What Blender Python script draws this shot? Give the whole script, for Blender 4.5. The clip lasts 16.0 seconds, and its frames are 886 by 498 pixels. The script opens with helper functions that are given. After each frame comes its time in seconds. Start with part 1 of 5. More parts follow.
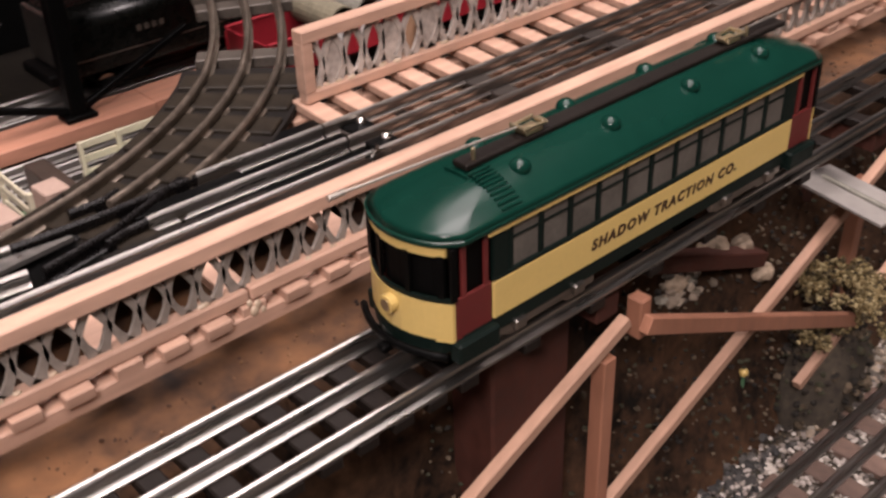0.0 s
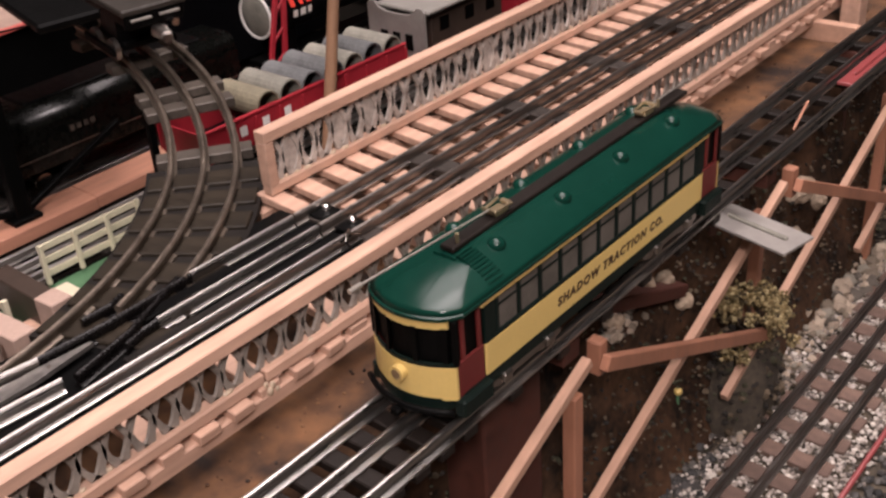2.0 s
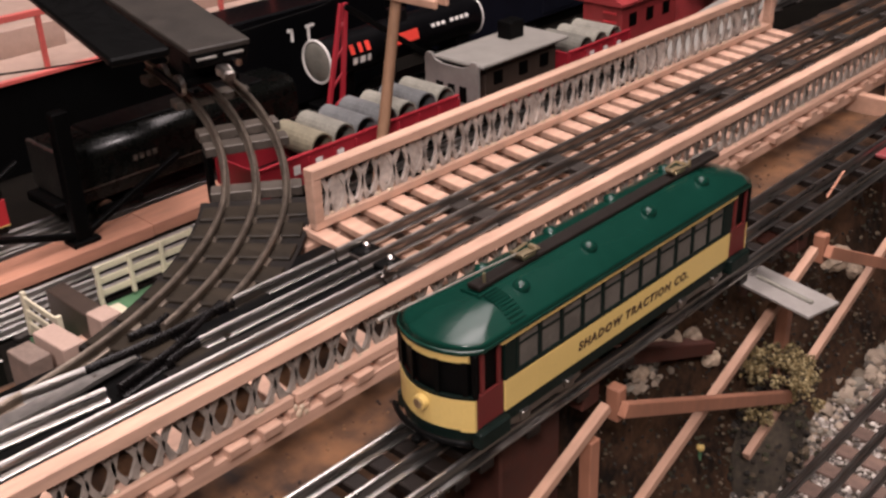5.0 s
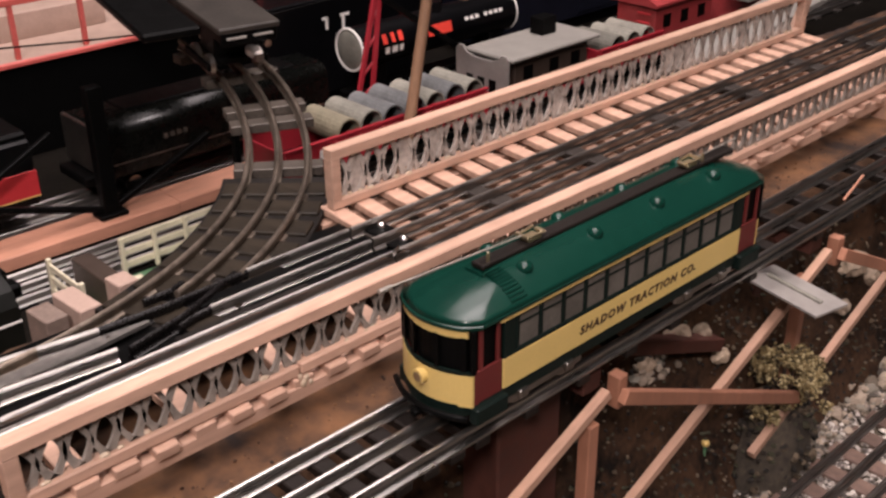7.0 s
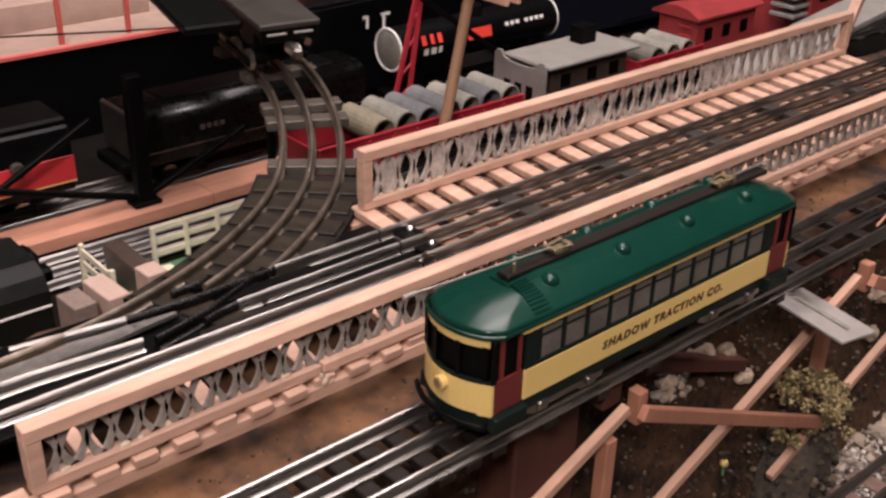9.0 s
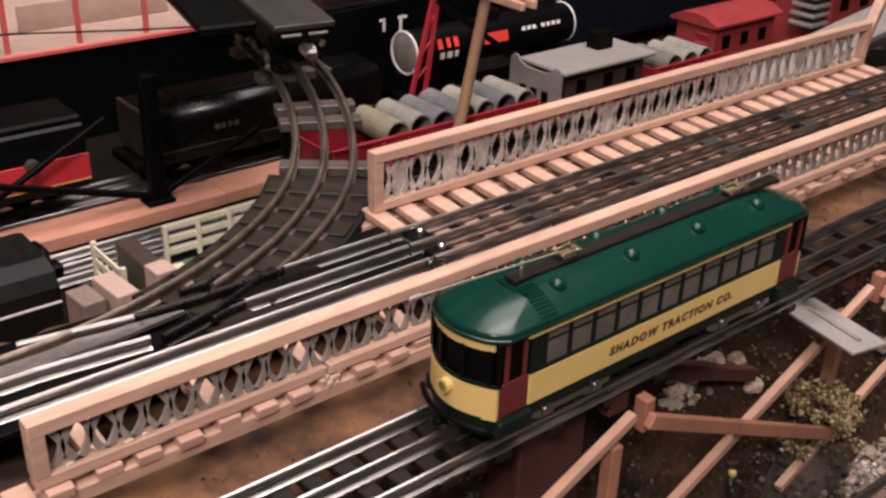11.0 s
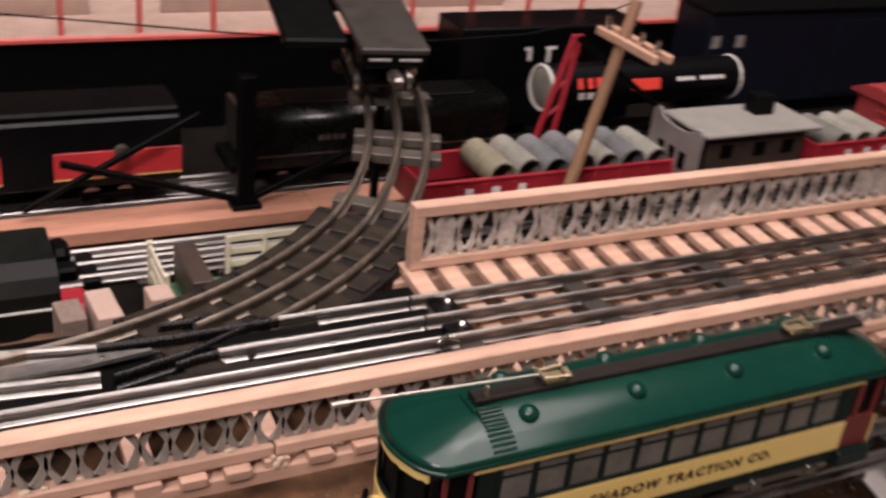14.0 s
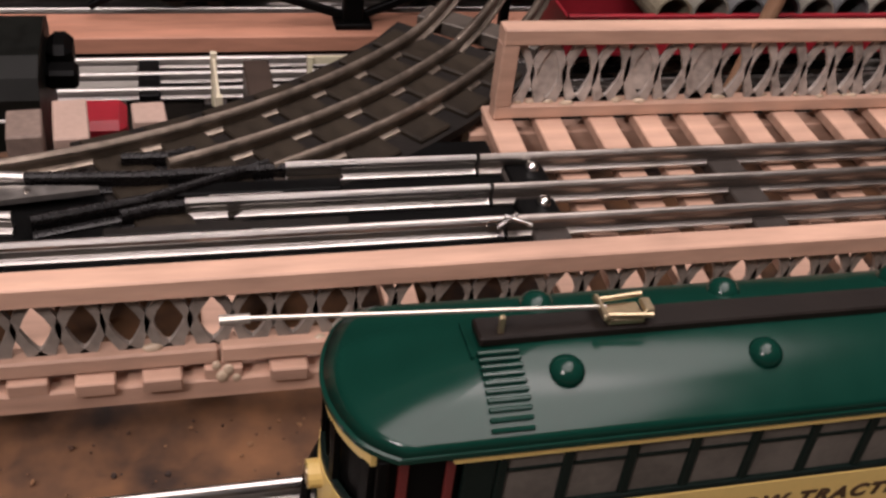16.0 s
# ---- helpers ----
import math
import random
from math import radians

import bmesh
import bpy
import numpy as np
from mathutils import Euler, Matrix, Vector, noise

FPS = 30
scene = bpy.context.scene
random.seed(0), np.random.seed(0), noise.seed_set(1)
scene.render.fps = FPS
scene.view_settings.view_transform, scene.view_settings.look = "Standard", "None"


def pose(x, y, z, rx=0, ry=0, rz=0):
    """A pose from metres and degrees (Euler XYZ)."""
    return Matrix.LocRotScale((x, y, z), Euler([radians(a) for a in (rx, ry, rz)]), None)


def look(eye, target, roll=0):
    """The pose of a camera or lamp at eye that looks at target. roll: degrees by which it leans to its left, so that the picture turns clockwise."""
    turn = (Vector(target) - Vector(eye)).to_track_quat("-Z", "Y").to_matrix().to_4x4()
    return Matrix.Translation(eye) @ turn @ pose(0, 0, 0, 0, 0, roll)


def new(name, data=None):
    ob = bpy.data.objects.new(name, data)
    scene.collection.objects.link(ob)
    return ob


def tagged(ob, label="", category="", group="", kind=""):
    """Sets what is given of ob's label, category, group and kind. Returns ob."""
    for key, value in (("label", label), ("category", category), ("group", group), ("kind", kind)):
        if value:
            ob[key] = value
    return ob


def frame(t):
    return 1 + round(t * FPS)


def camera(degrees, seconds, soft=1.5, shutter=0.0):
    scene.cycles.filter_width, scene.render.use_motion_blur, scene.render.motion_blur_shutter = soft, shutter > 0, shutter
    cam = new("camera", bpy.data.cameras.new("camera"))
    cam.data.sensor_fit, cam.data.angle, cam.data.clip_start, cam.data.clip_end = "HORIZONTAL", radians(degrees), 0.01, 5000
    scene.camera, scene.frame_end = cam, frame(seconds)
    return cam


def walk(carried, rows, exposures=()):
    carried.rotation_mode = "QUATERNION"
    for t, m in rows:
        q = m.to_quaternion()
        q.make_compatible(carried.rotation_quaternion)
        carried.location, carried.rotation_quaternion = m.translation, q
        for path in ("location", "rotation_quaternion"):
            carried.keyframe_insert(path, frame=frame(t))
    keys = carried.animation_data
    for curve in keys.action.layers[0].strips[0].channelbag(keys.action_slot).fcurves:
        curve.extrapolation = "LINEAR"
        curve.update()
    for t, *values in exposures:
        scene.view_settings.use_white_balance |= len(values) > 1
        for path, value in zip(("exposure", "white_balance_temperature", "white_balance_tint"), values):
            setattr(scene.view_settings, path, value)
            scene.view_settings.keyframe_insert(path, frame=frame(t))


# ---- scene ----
cam = camera(45.2, 16.0, soft=2.6, shutter=0.4)
PATH = [
    (0.0, (-0.13335, -0.21207, 0.23375), (0.42415, 0.42682, -0.29634), -2.00),
    (0.5, (-0.16472, -0.19707, 0.25645), (0.45756, 0.37539, -0.27746), -2.40),
    (1.0, (-0.17532, -0.20486, 0.26803), (0.46280, 0.35502, -0.26049), -3.30),
    (1.5, (-0.18290, -0.21458, 0.27447), (0.45945, 0.35303, -0.24052), -4.20),
    (2.0, (-0.18651, -0.21633, 0.27560), (0.45942, 0.35687, -0.22860), -4.20),
    (2.5, (-0.18559, -0.22141, 0.27641), (0.46429, 0.35677, -0.21692), -3.90),
    (3.0, (-0.18939, -0.22412, 0.27606), (0.45984, 0.36146, -0.20932), -3.30),
    (3.5, (-0.19164, -0.22615, 0.27898), (0.45393, 0.36894, -0.19968), -3.60),
    (4.0, (-0.19401, -0.22972, 0.28003), (0.44975, 0.37327, -0.19111), -3.50),
    (4.5, (-0.19634, -0.23285, 0.28123), (0.44382, 0.38098, -0.18072), -2.80),
    (7.0, (-0.19627, -0.25252, 0.27660), (0.41329, 0.39475, -0.18109), -0.50),
    (7.5, (-0.19732, -0.25306, 0.27871), (0.40753, 0.39538, -0.18354), -0.20),
    (8.0, (-0.19821, -0.25283, 0.28023), (0.39996, 0.39934, -0.18545), 0.80),
    (8.5, (-0.19508, -0.25088, 0.28063), (0.40017, 0.40623, -0.18184), 1.10),
    (9.0, (-0.19549, -0.25319, 0.28015), (0.39322, 0.41266, -0.17819), 1.60),
    (11.5, (-0.18948, -0.25523, 0.27912), (0.38590, 0.42541, -0.17438), 2.30),
    (12.0, (-0.18488, -0.25549, 0.28117), (0.38645, 0.43035, -0.16961), 2.50),
    (12.5, (-0.17971, -0.25637, 0.27973), (0.38955, 0.43239, -0.16923), 2.40),
    (13.0, (-0.17680, -0.26059, 0.28098), (0.39061, 0.42806, -0.17047), 3.30),
    (13.5, (-0.16073, -0.26706, 0.29154), (0.39422, 0.43168, -0.15989), 5.90),
    (13.7, (-0.135, -0.259, 0.289), (0.885, 1.203, -0.618), 5.4),
    (14.0, (-0.08997, -0.24130, 0.28508), (0.33703, 0.53569, -0.17748), 6.80),
    (14.2, (-0.070, -0.223, 0.274), (0.640, 1.381, -0.687), 5.8),
    (14.5, (-0.04227, -0.19806, 0.25285), (0.25611, 0.59121, -0.28383), 5.10),
    (14.7, (-0.031, -0.182, 0.235), (0.563, 1.369, -0.879), 6.0),
    (15.0, (-0.01413, -0.16155, 0.22798), (0.25518, 0.60263, -0.35810), 5.80),
    (15.2, (-0.006, -0.149, 0.219), (0.531, 1.374, -0.961), 6.9),
    (15.5, (-0.00131, -0.14179, 0.22007), (0.25054, 0.61952, -0.37741), 7.00),
    (16.0, (0.00477, -0.14653, 0.21997), (0.24748, 0.61784, -0.37740), 7.30),
]
walk(cam, [(t, look(eye, target, roll)) for t, eye, target, roll in PATH], [(0.0, 0.08), (13.5, 0.08), (15.0, -0.30), (16.0, -0.38)])

# ---------------------------------------------------------------- light
world = bpy.data.worlds.new("room_air")
scene.world = world
world.use_nodes = True
world.node_tree.nodes["Background"].inputs[0].default_value = (1.0, 0.75, 0.6, 1)
world.node_tree.nodes["Background"].inputs[1].default_value = 0.008
scene.view_settings.exposure = 0.0


def lamp(name, eye, target, size, watts, colour):
    data = bpy.data.lights.new(name, "AREA")
    data.shape, data.size, data.energy, data.color = "DISK", size, watts, colour
    ob = new(name, data)
    ob.matrix_world = look(eye, target)
    return ob


lamp("side_lamp", (-0.88, -0.74, 1.15), (0.1, 0.1, 0.0), 0.26, 19.0, (1.0, 0.86, 0.855))
lamp("ceiling_lamp", (-0.05, -0.22, 2.00), (0.25, 0.15, 0.0), 2.0, 64.0, (1.0, 0.86, 0.855))
# Added unseen fill that lifts the rails and far yard; no known fixture.
lamp("far_fill_light", (0.70, 0.55, 2.10), (0.4, 0.15, 0.0), 1.2, 22.0, (1.0, 0.86, 0.855))


# ---------------------------------------------------------------- materials
def material(name, colour, rough=0.6, metal=0.0, vary=0.25, scale=60.0, fine=500.0, bump=0.1, spec=0.5, dark=None, stretch=(1, 1, 1), rand=0.0, coat=0.0, ramp_at=(0.32, 0.68), uneven=0.12):
    """Base colour broken up by two noises (one large, one fine), uneven gloss and fine relief."""
    m = bpy.data.materials.new(name)
    m.use_nodes = True
    nt = m.node_tree
    n, l = nt.nodes, nt.links
    p = n["Principled BSDF"]
    tc = n.new("ShaderNodeTexCoord")
    mp = n.new("ShaderNodeMapping")
    mp.inputs["Scale"].default_value = stretch
    l.new(tc.outputs["Object"], mp.inputs[0])
    big, small = n.new("ShaderNodeTexNoise"), n.new("ShaderNodeTexNoise")
    big.inputs["Scale"].default_value, small.inputs["Scale"].default_value = scale, fine
    big.inputs["Detail"].default_value, small.inputs["Detail"].default_value = 4, 3
    l.new(mp.outputs[0], big.inputs["Vector"])
    l.new(mp.outputs[0], small.inputs["Vector"])
    dk = dark or tuple(c * (1 - vary) ** 2 for c in colour)
    ramp = n.new("ShaderNodeValToRGB")
    ramp.color_ramp.elements[0].position, ramp.color_ramp.elements[1].position = ramp_at
    ramp.color_ramp.elements[0].color, ramp.color_ramp.elements[1].color = (*dk, 1), (*colour, 1)
    mix = n.new("ShaderNodeMath")
    mix.operation = "MULTIPLY_ADD"
    mix.inputs[1].default_value = 0.4
    l.new(small.outputs[0], mix.inputs[0])
    half = n.new("ShaderNodeMath")
    half.operation = "MULTIPLY"
    half.inputs[1].default_value = 0.6
    l.new(big.outputs[0], half.inputs[0])
    l.new(half.outputs[0], mix.inputs[2])
    l.new(mix.outputs[0], ramp.inputs[0])
    out = ramp.outputs[0]
    if rand:
        info = n.new("ShaderNodeObjectInfo")
        hsv = n.new("ShaderNodeHueSaturation")
        mr = n.new("ShaderNodeMapRange")
        mr.inputs[3].default_value, mr.inputs[4].default_value = 1 - rand, 1 + rand
        l.new(info.outputs["Random"], mr.inputs[0])
        l.new(mr.outputs[0], hsv.inputs["Value"])
        l.new(out, hsv.inputs["Color"])
        out = hsv.outputs[0]
    l.new(out, p.inputs["Base Color"])
    rr = n.new("ShaderNodeMapRange")
    rr.inputs[3].default_value, rr.inputs[4].default_value = max(0.03, rough - uneven), min(1, rough + uneven)
    l.new(small.outputs[0], rr.inputs[0])
    l.new(rr.outputs[0], p.inputs["Roughness"])
    p.inputs["Metallic"].default_value = metal
    p.inputs["Specular IOR Level"].default_value = spec
    p.inputs["Coat Weight"].default_value = coat
    p.inputs["Coat Roughness"].default_value = 0.08
    if bump:
        b = n.new("ShaderNodeBump")
        b.inputs["Strength"].default_value, b.inputs["Distance"].default_value = bump, 0.0006
        l.new(small.outputs[0], b.inputs["Height"])
        l.new(b.outputs[0], p.inputs["Normal"])
    return m


PINE = material("pale_pine", (0.64, 0.40, 0.29), 0.6, vary=0.28, scale=25, fine=160, bump=0.25, stretch=(0.25, 1.5, 1.5), rand=0.08)
PINE_TAN = material("tan_pine", (0.54, 0.32, 0.22), 0.6, vary=0.18, scale=25, fine=160, bump=0.25, stretch=(0.25, 1.5, 1.5), rand=0.1)
BROWNRAIL = material("tarnished_rail", (0.40, 0.33, 0.265), 0.36, 0.85, vary=0.35, scale=50, fine=300, bump=0.2)
RAILRED = material("faded_red_railing", (0.62, 0.12, 0.10), 0.5, vary=0.15)
PINE_RED = material("reddish_pine", (0.54, 0.26, 0.17), 0.6, vary=0.25, scale=25, fine=160, bump=0.25, stretch=(0.25, 1.5, 1.5), rand=0.08)
GLUE = material("dried_glue", (0.60, 0.47, 0.34), 0.22, vary=0.2, fine=300)
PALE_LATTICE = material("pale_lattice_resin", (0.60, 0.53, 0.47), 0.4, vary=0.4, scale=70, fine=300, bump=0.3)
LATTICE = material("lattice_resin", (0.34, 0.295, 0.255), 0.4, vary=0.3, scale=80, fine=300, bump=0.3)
STEEL = material("rail_steel", (0.54, 0.515, 0.485), 0.30, 1.0, vary=0.25, scale=40, fine=300, bump=0.15, stretch=(0.1, 1, 1))
OLDSTEEL = material("dull_rail_steel", (0.44, 0.40, 0.365), 0.36, 1.0, vary=0.3, scale=40, fine=300, bump=0.2, stretch=(0.2, 1, 1))
TIE = material("dark_tie_metal", (0.045, 0.036, 0.03), 0.55, 0.2, vary=0.3, scale=60, fine=300, rand=0.2)
BLACK = material("black_plastic", (0.002, 0.002, 0.002), 0.5, vary=0.3, fine=200, spec=0.10)
GREEN = material("green_enamel", (0.0040, 0.031, 0.021), 0.18, vary=0.1, scale=30, fine=120, bump=0.03, spec=0.32, uneven=0.04)
GREEN_MATT = material("green_frame", (0.003, 0.009, 0.007), 0.5, vary=0.1, bump=0.03, spec=0.25)
YELLOW = material("cream_yellow_paint", (0.70, 0.50, 0.17), 0.35, vary=0.06, scale=30, bump=0.04)
MAROON = material("maroon_paint", (0.15, 0.022, 0.020), 0.45, vary=0.15, bump=0.05)
REDPAINT = material("red_paint", (0.38, 0.022, 0.035), 0.42, vary=0.15, bump=0.05)
BRIGHTRED = material("bright_red_plastic", (0.50, 0.030, 0.038), 0.42, vary=0.12, bump=0.05)
BRASS = material("old_brass", (0.62, 0.50, 0.32), 0.35, 0.9, vary=0.2, fine=300)
WIRE = material("pale_wire", (0.62, 0.57, 0.5), 0.35, 0.8, vary=0.1)
CHROME = material("bright_metal", (0.8, 0.78, 0.75), 0.18, 1.0, vary=0.1)
ALU = material("grey_aluminium", (0.42, 0.39, 0.36), 0.45, 0.5, vary=0.12, fine=300)
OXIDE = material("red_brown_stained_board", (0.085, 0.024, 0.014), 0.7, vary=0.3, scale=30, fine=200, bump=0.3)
STAIN = material("orange_stained_pine", (0.39, 0.175, 0.105), 0.6, vary=0.25, scale=30, fine=200, bump=0.25, stretch=(1, 1, 0.3), rand=0.1)
EARTH = material("painted_earth", (0.19, 0.088, 0.036), 0.85, vary=0.4, scale=13, fine=70, bump=0.8, dark=(0.014, 0.006, 0.003), ramp_at=(0.40, 0.66))
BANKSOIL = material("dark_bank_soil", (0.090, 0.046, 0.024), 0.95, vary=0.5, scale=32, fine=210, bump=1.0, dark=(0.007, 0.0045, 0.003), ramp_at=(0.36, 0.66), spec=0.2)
SOIL = material("dark_scenic_soil", (0.105, 0.082, 0.055), 0.95, vary=0.5, scale=25, fine=260, bump=1.0, dark=(0.016, 0.012, 0.009))
# Near-black ground: the shade over the yard is put into its colour.
YARDSOIL = material("shaded_yard_ground", (0.010, 0.008, 0.006), 0.95, vary=0.5, scale=25, fine=260, bump=1.0, spec=0.08)
YARDSTEEL = material("yard_rail_steel", (0.62, 0.59, 0.56), 0.36, 1.0, vary=0.3, scale=40, fine=300, bump=0.2, stretch=(0.1, 1, 1))
ROCK = material("tan_pebble", (0.46, 0.35, 0.25), 0.85, vary=0.35, scale=80, fine=300, bump=0.5, rand=0.3)
BROWNTIE = material("brown_tie", (0.155, 0.098, 0.075), 0.75, vary=0.3, scale=60, fine=300, rand=0.2)
GREYDECK = material("dark_grey_deck", (0.040, 0.033, 0.027), 0.5, vary=0.4, scale=50, bump=0.2)
REDROD = material("pinkish_red_rod", (0.26, 0.055, 0.055), 0.4, vary=0.1)
GREYROOF = material("grey_roof", (0.26, 0.245, 0.22), 0.6, vary=0.12, bump=0.1)
PIPETAN = material("olive_tan_pipe", (0.27, 0.24, 0.165), 0.6, vary=0.3, scale=60, bump=0.2)
PIPEBLUE = material("blue_grey_pipe", (0.17, 0.175, 0.175), 0.6, vary=0.35, scale=60, bump=0.2)
PIPEGREY = material("grey_pipe", (0.25, 0.24, 0.20), 0.6, vary=0.3, scale=60, bump=0.2, rand=0.3)
BLOCKBROWN = material("weathered_wood_block", (0.25, 0.18, 0.145), 0.7, vary=0.25, scale=60, bump=0.2)
DARKBROWN = material("dark_brown_sheet", (0.06, 0.04, 0.03), 0.5, vary=0.25)
BRANCH = material("olive_brown_roadbed", (0.030, 0.022, 0.014), 0.55, vary=0.45, scale=60, fine=300, bump=0.3, spec=0.25)
DULLGREY = material("dull_brown_metal", (0.12, 0.10, 0.082), 0.5, 0.3, vary=0.35, rand=0.25)
ROADBED = material("near_black_roadbed", (0.012, 0.009, 0.007), 0.6, vary=0.5, scale=60, fine=300, bump=0.3, spec=0.25)
GUARD = material("black_guard_plastic", (0.006, 0.005, 0.005), 0.28, vary=0.3, spec=0.4)
BLADE = material("worn_zinc", (0.62, 0.58, 0.54), 0.34, 0.9, vary=0.3, scale=60, fine=300, bump=0.2)
CREAM = material("cream_plastic", (0.66, 0.60, 0.44), 0.5, vary=0.1)
RUNBOARD = material("black_brown_board", (0.014, 0.010, 0.008), 0.5, vary=0.3, spec=0.25)
PENGREEN = material("green_plastic_base", (0.10, 0.22, 0.11), 0.6, vary=0.2)
POLE = material("brown_pole", (0.34, 0.19, 0.11), 0.6, vary=0.2, stretch=(1, 1, 0.2))
LOCO = material("loco_black", (0.0022, 0.0022, 0.0028), 0.35, vary=0.2, fine=200, bump=0.05, spec=0.18)
TENDER = material("dark_green_tender", (0.0030, 0.0036, 0.0030), 0.28, vary=0.2, fine=200, bump=0.05, spec=0.35)
WHITE = material("white_print", (0.75, 0.72, 0.68), 0.5, vary=0.05, bump=0)
REDPRINT = material("red_print", (0.75, 0.06, 0.04), 0.5, vary=0.05, bump=0)
INK = material("dark_brown_print", (0.06, 0.030, 0.012), 0.5, vary=0.05, bump=0)
PLATFORM = material("tan_platform", (0.44, 0.31, 0.25), 0.7, vary=0.12, bump=0.1)
BLIND = material("grey_window_lining", (0.15, 0.132, 0.112), 0.4, vary=0.3, bump=0.05)
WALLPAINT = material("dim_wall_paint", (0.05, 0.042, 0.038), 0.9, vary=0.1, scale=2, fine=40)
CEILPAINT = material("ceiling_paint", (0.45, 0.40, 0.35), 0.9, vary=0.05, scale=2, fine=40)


# ---------------------------------------------------------------- mesh helpers
def finish(bm, name, mat, smooth=False):
    me = bpy.data.meshes.new(name)
    bm.normal_update()
    bm.to_mesh(me)
    bm.free()
    me.materials.append(mat)
    if smooth:
        me.polygons.foreach_set("use_smooth", [True] * len(me.polygons))
    return me


def part(name, bm, mat, parent=None, label="", smooth=False):
    ob = new(name, finish(bm, name, mat, smooth))
    if parent:
        ob.parent = parent
    if label:
        ob["label"] = label
    return ob


def thing(name, place, label, category, group="", kind=""):
    ob = new(name)
    ob.location = place
    ob.empty_display_size = 0.01
    return tagged(ob, label, category, group, kind)


def box(bm, c, s, bevel=0.0, m=None):
    """A box of size s round c, its edges broken by bevel."""
    r = bmesh.ops.create_cube(bm, size=1.0, matrix=(m or Matrix()) @ Matrix.Translation(c) @ Matrix.Diagonal((*s, 1)))
    if bevel:
        es = list({e for v in r["verts"] for e in v.link_edges})
        bmesh.ops.bevel(bm, geom=es, offset=bevel, segments=1, affect="EDGES", profile=0.5)
    return bm


def nbox(c, s, bevel=0.0, m=None):
    return box(bmesh.new(), c, s, bevel, m)


def bar(bm, a, b, w, h, bevel=0.0, up=(0, 0, 1)):
    """A squared bar from a to b, w wide and h high."""
    a, b = Vector(a), Vector(b)
    d = b - a
    x = d.normalized()
    y = Vector(up).cross(x).normalized()
    z = x.cross(y)
    m = Matrix((x, y, z)).transposed().to_4x4()
    return box(bm, (0, 0, 0), (d.length, w, h), bevel, Matrix.Translation((a + b) / 2) @ m)


def rod(bm, a, b, r, n=8, r2=None, caps=True):
    a, b = Vector(a), Vector(b)
    d = b - a
    q = Vector((0, 0, 1)).rotation_difference(d.normalized()).to_matrix().to_4x4()
    bmesh.ops.create_cone(bm, cap_ends=caps, segments=n, radius1=r, radius2=r if r2 is None else r2, depth=d.length, matrix=Matrix.Translation((a + b) / 2) @ q)
    return bm


def sweep(bm, profile, pts):
    """A closed profile (across, up) drawn along points in plan, kept upright."""
    rings = []
    for i, p in enumerate(pts):
        p = Vector(p)
        d = Vector(pts[min(i + 1, len(pts) - 1)]) - Vector(pts[max(i - 1, 0)])
        side = Vector((-d.y, d.x, 0)).normalized()
        rings.append([bm.verts.new(p + side * u + Vector((0, 0, v))) for u, v in profile])
    k = len(profile)
    for a, b in zip(rings, rings[1:]):
        for j in range(k):
            bm.faces.new((a[j], b[j], b[(j + 1) % k], a[(j + 1) % k]))
    bm.faces.new(rings[0])
    bm.faces.new(rings[-1][::-1])
    bmesh.ops.recalc_face_normals(bm, faces=bm.faces)
    return bm


def rail_profile():
    """Tubular rail: round head, thin web and folded foot; the head's top is at 0."""
    r = 0.0016
    head = [(r * math.cos(a), -r + r * math.sin(a)) for a in [math.radians(d) for d in (-50, -10, 25, 60, 90, 120, 155, 190, 230)]]
    return head + [(-0.0006, -0.0050), (-0.0024, -0.0058), (-0.0024, -0.0068), (0.0024, -0.0068), (0.0024, -0.0058), (0.0006, -0.0050)]


RAIL = rail_profile()
GAUGE = 0.0172


CURVE_X, CURVE_R, CLIMB = -0.107, 0.296, 0.13


def arc(cx, cy, r, a0, a1, n, z):
    """Points round a curve that climbs past 48 degrees."""
    out = []
    for i in range(n + 1):
        a = a0 + (a1 - a0) * i / n
        q = math.radians(a)
        out.append((cx + r * math.sin(q), cy - r * math.cos(q), z + CLIMB * CURVE_R * math.radians(max(0.0, a - 48))))
    return out


def straight_track(name, x0, x1, y, z, mat, label, ties, tie_mat, tie_size, tie_z, gauge=0.0172):
    """Three rails at y, their tops at z, and ties at the given places along x."""
    t = thing(name, ((x0 + x1) / 2, y, z), label, "train track")
    c = (x0 + x1) / 2
    for k in (-1, 0, 1):
        part("rail", sweep(bmesh.new(), RAIL, [(x0 - c, k * gauge, 0), (x1 - c, k * gauge, 0)]), mat, t)
    me = finish(nbox((0, 0, 0), tie_size, 0.0006), "tie", tie_mat)
    for x in ties:
        o = new("tie", me)
        o.parent, o.location = t, (x - c, 0, tie_z)
    return t


# ---------------------------------------------------------------- setting
GROUND = -0.142


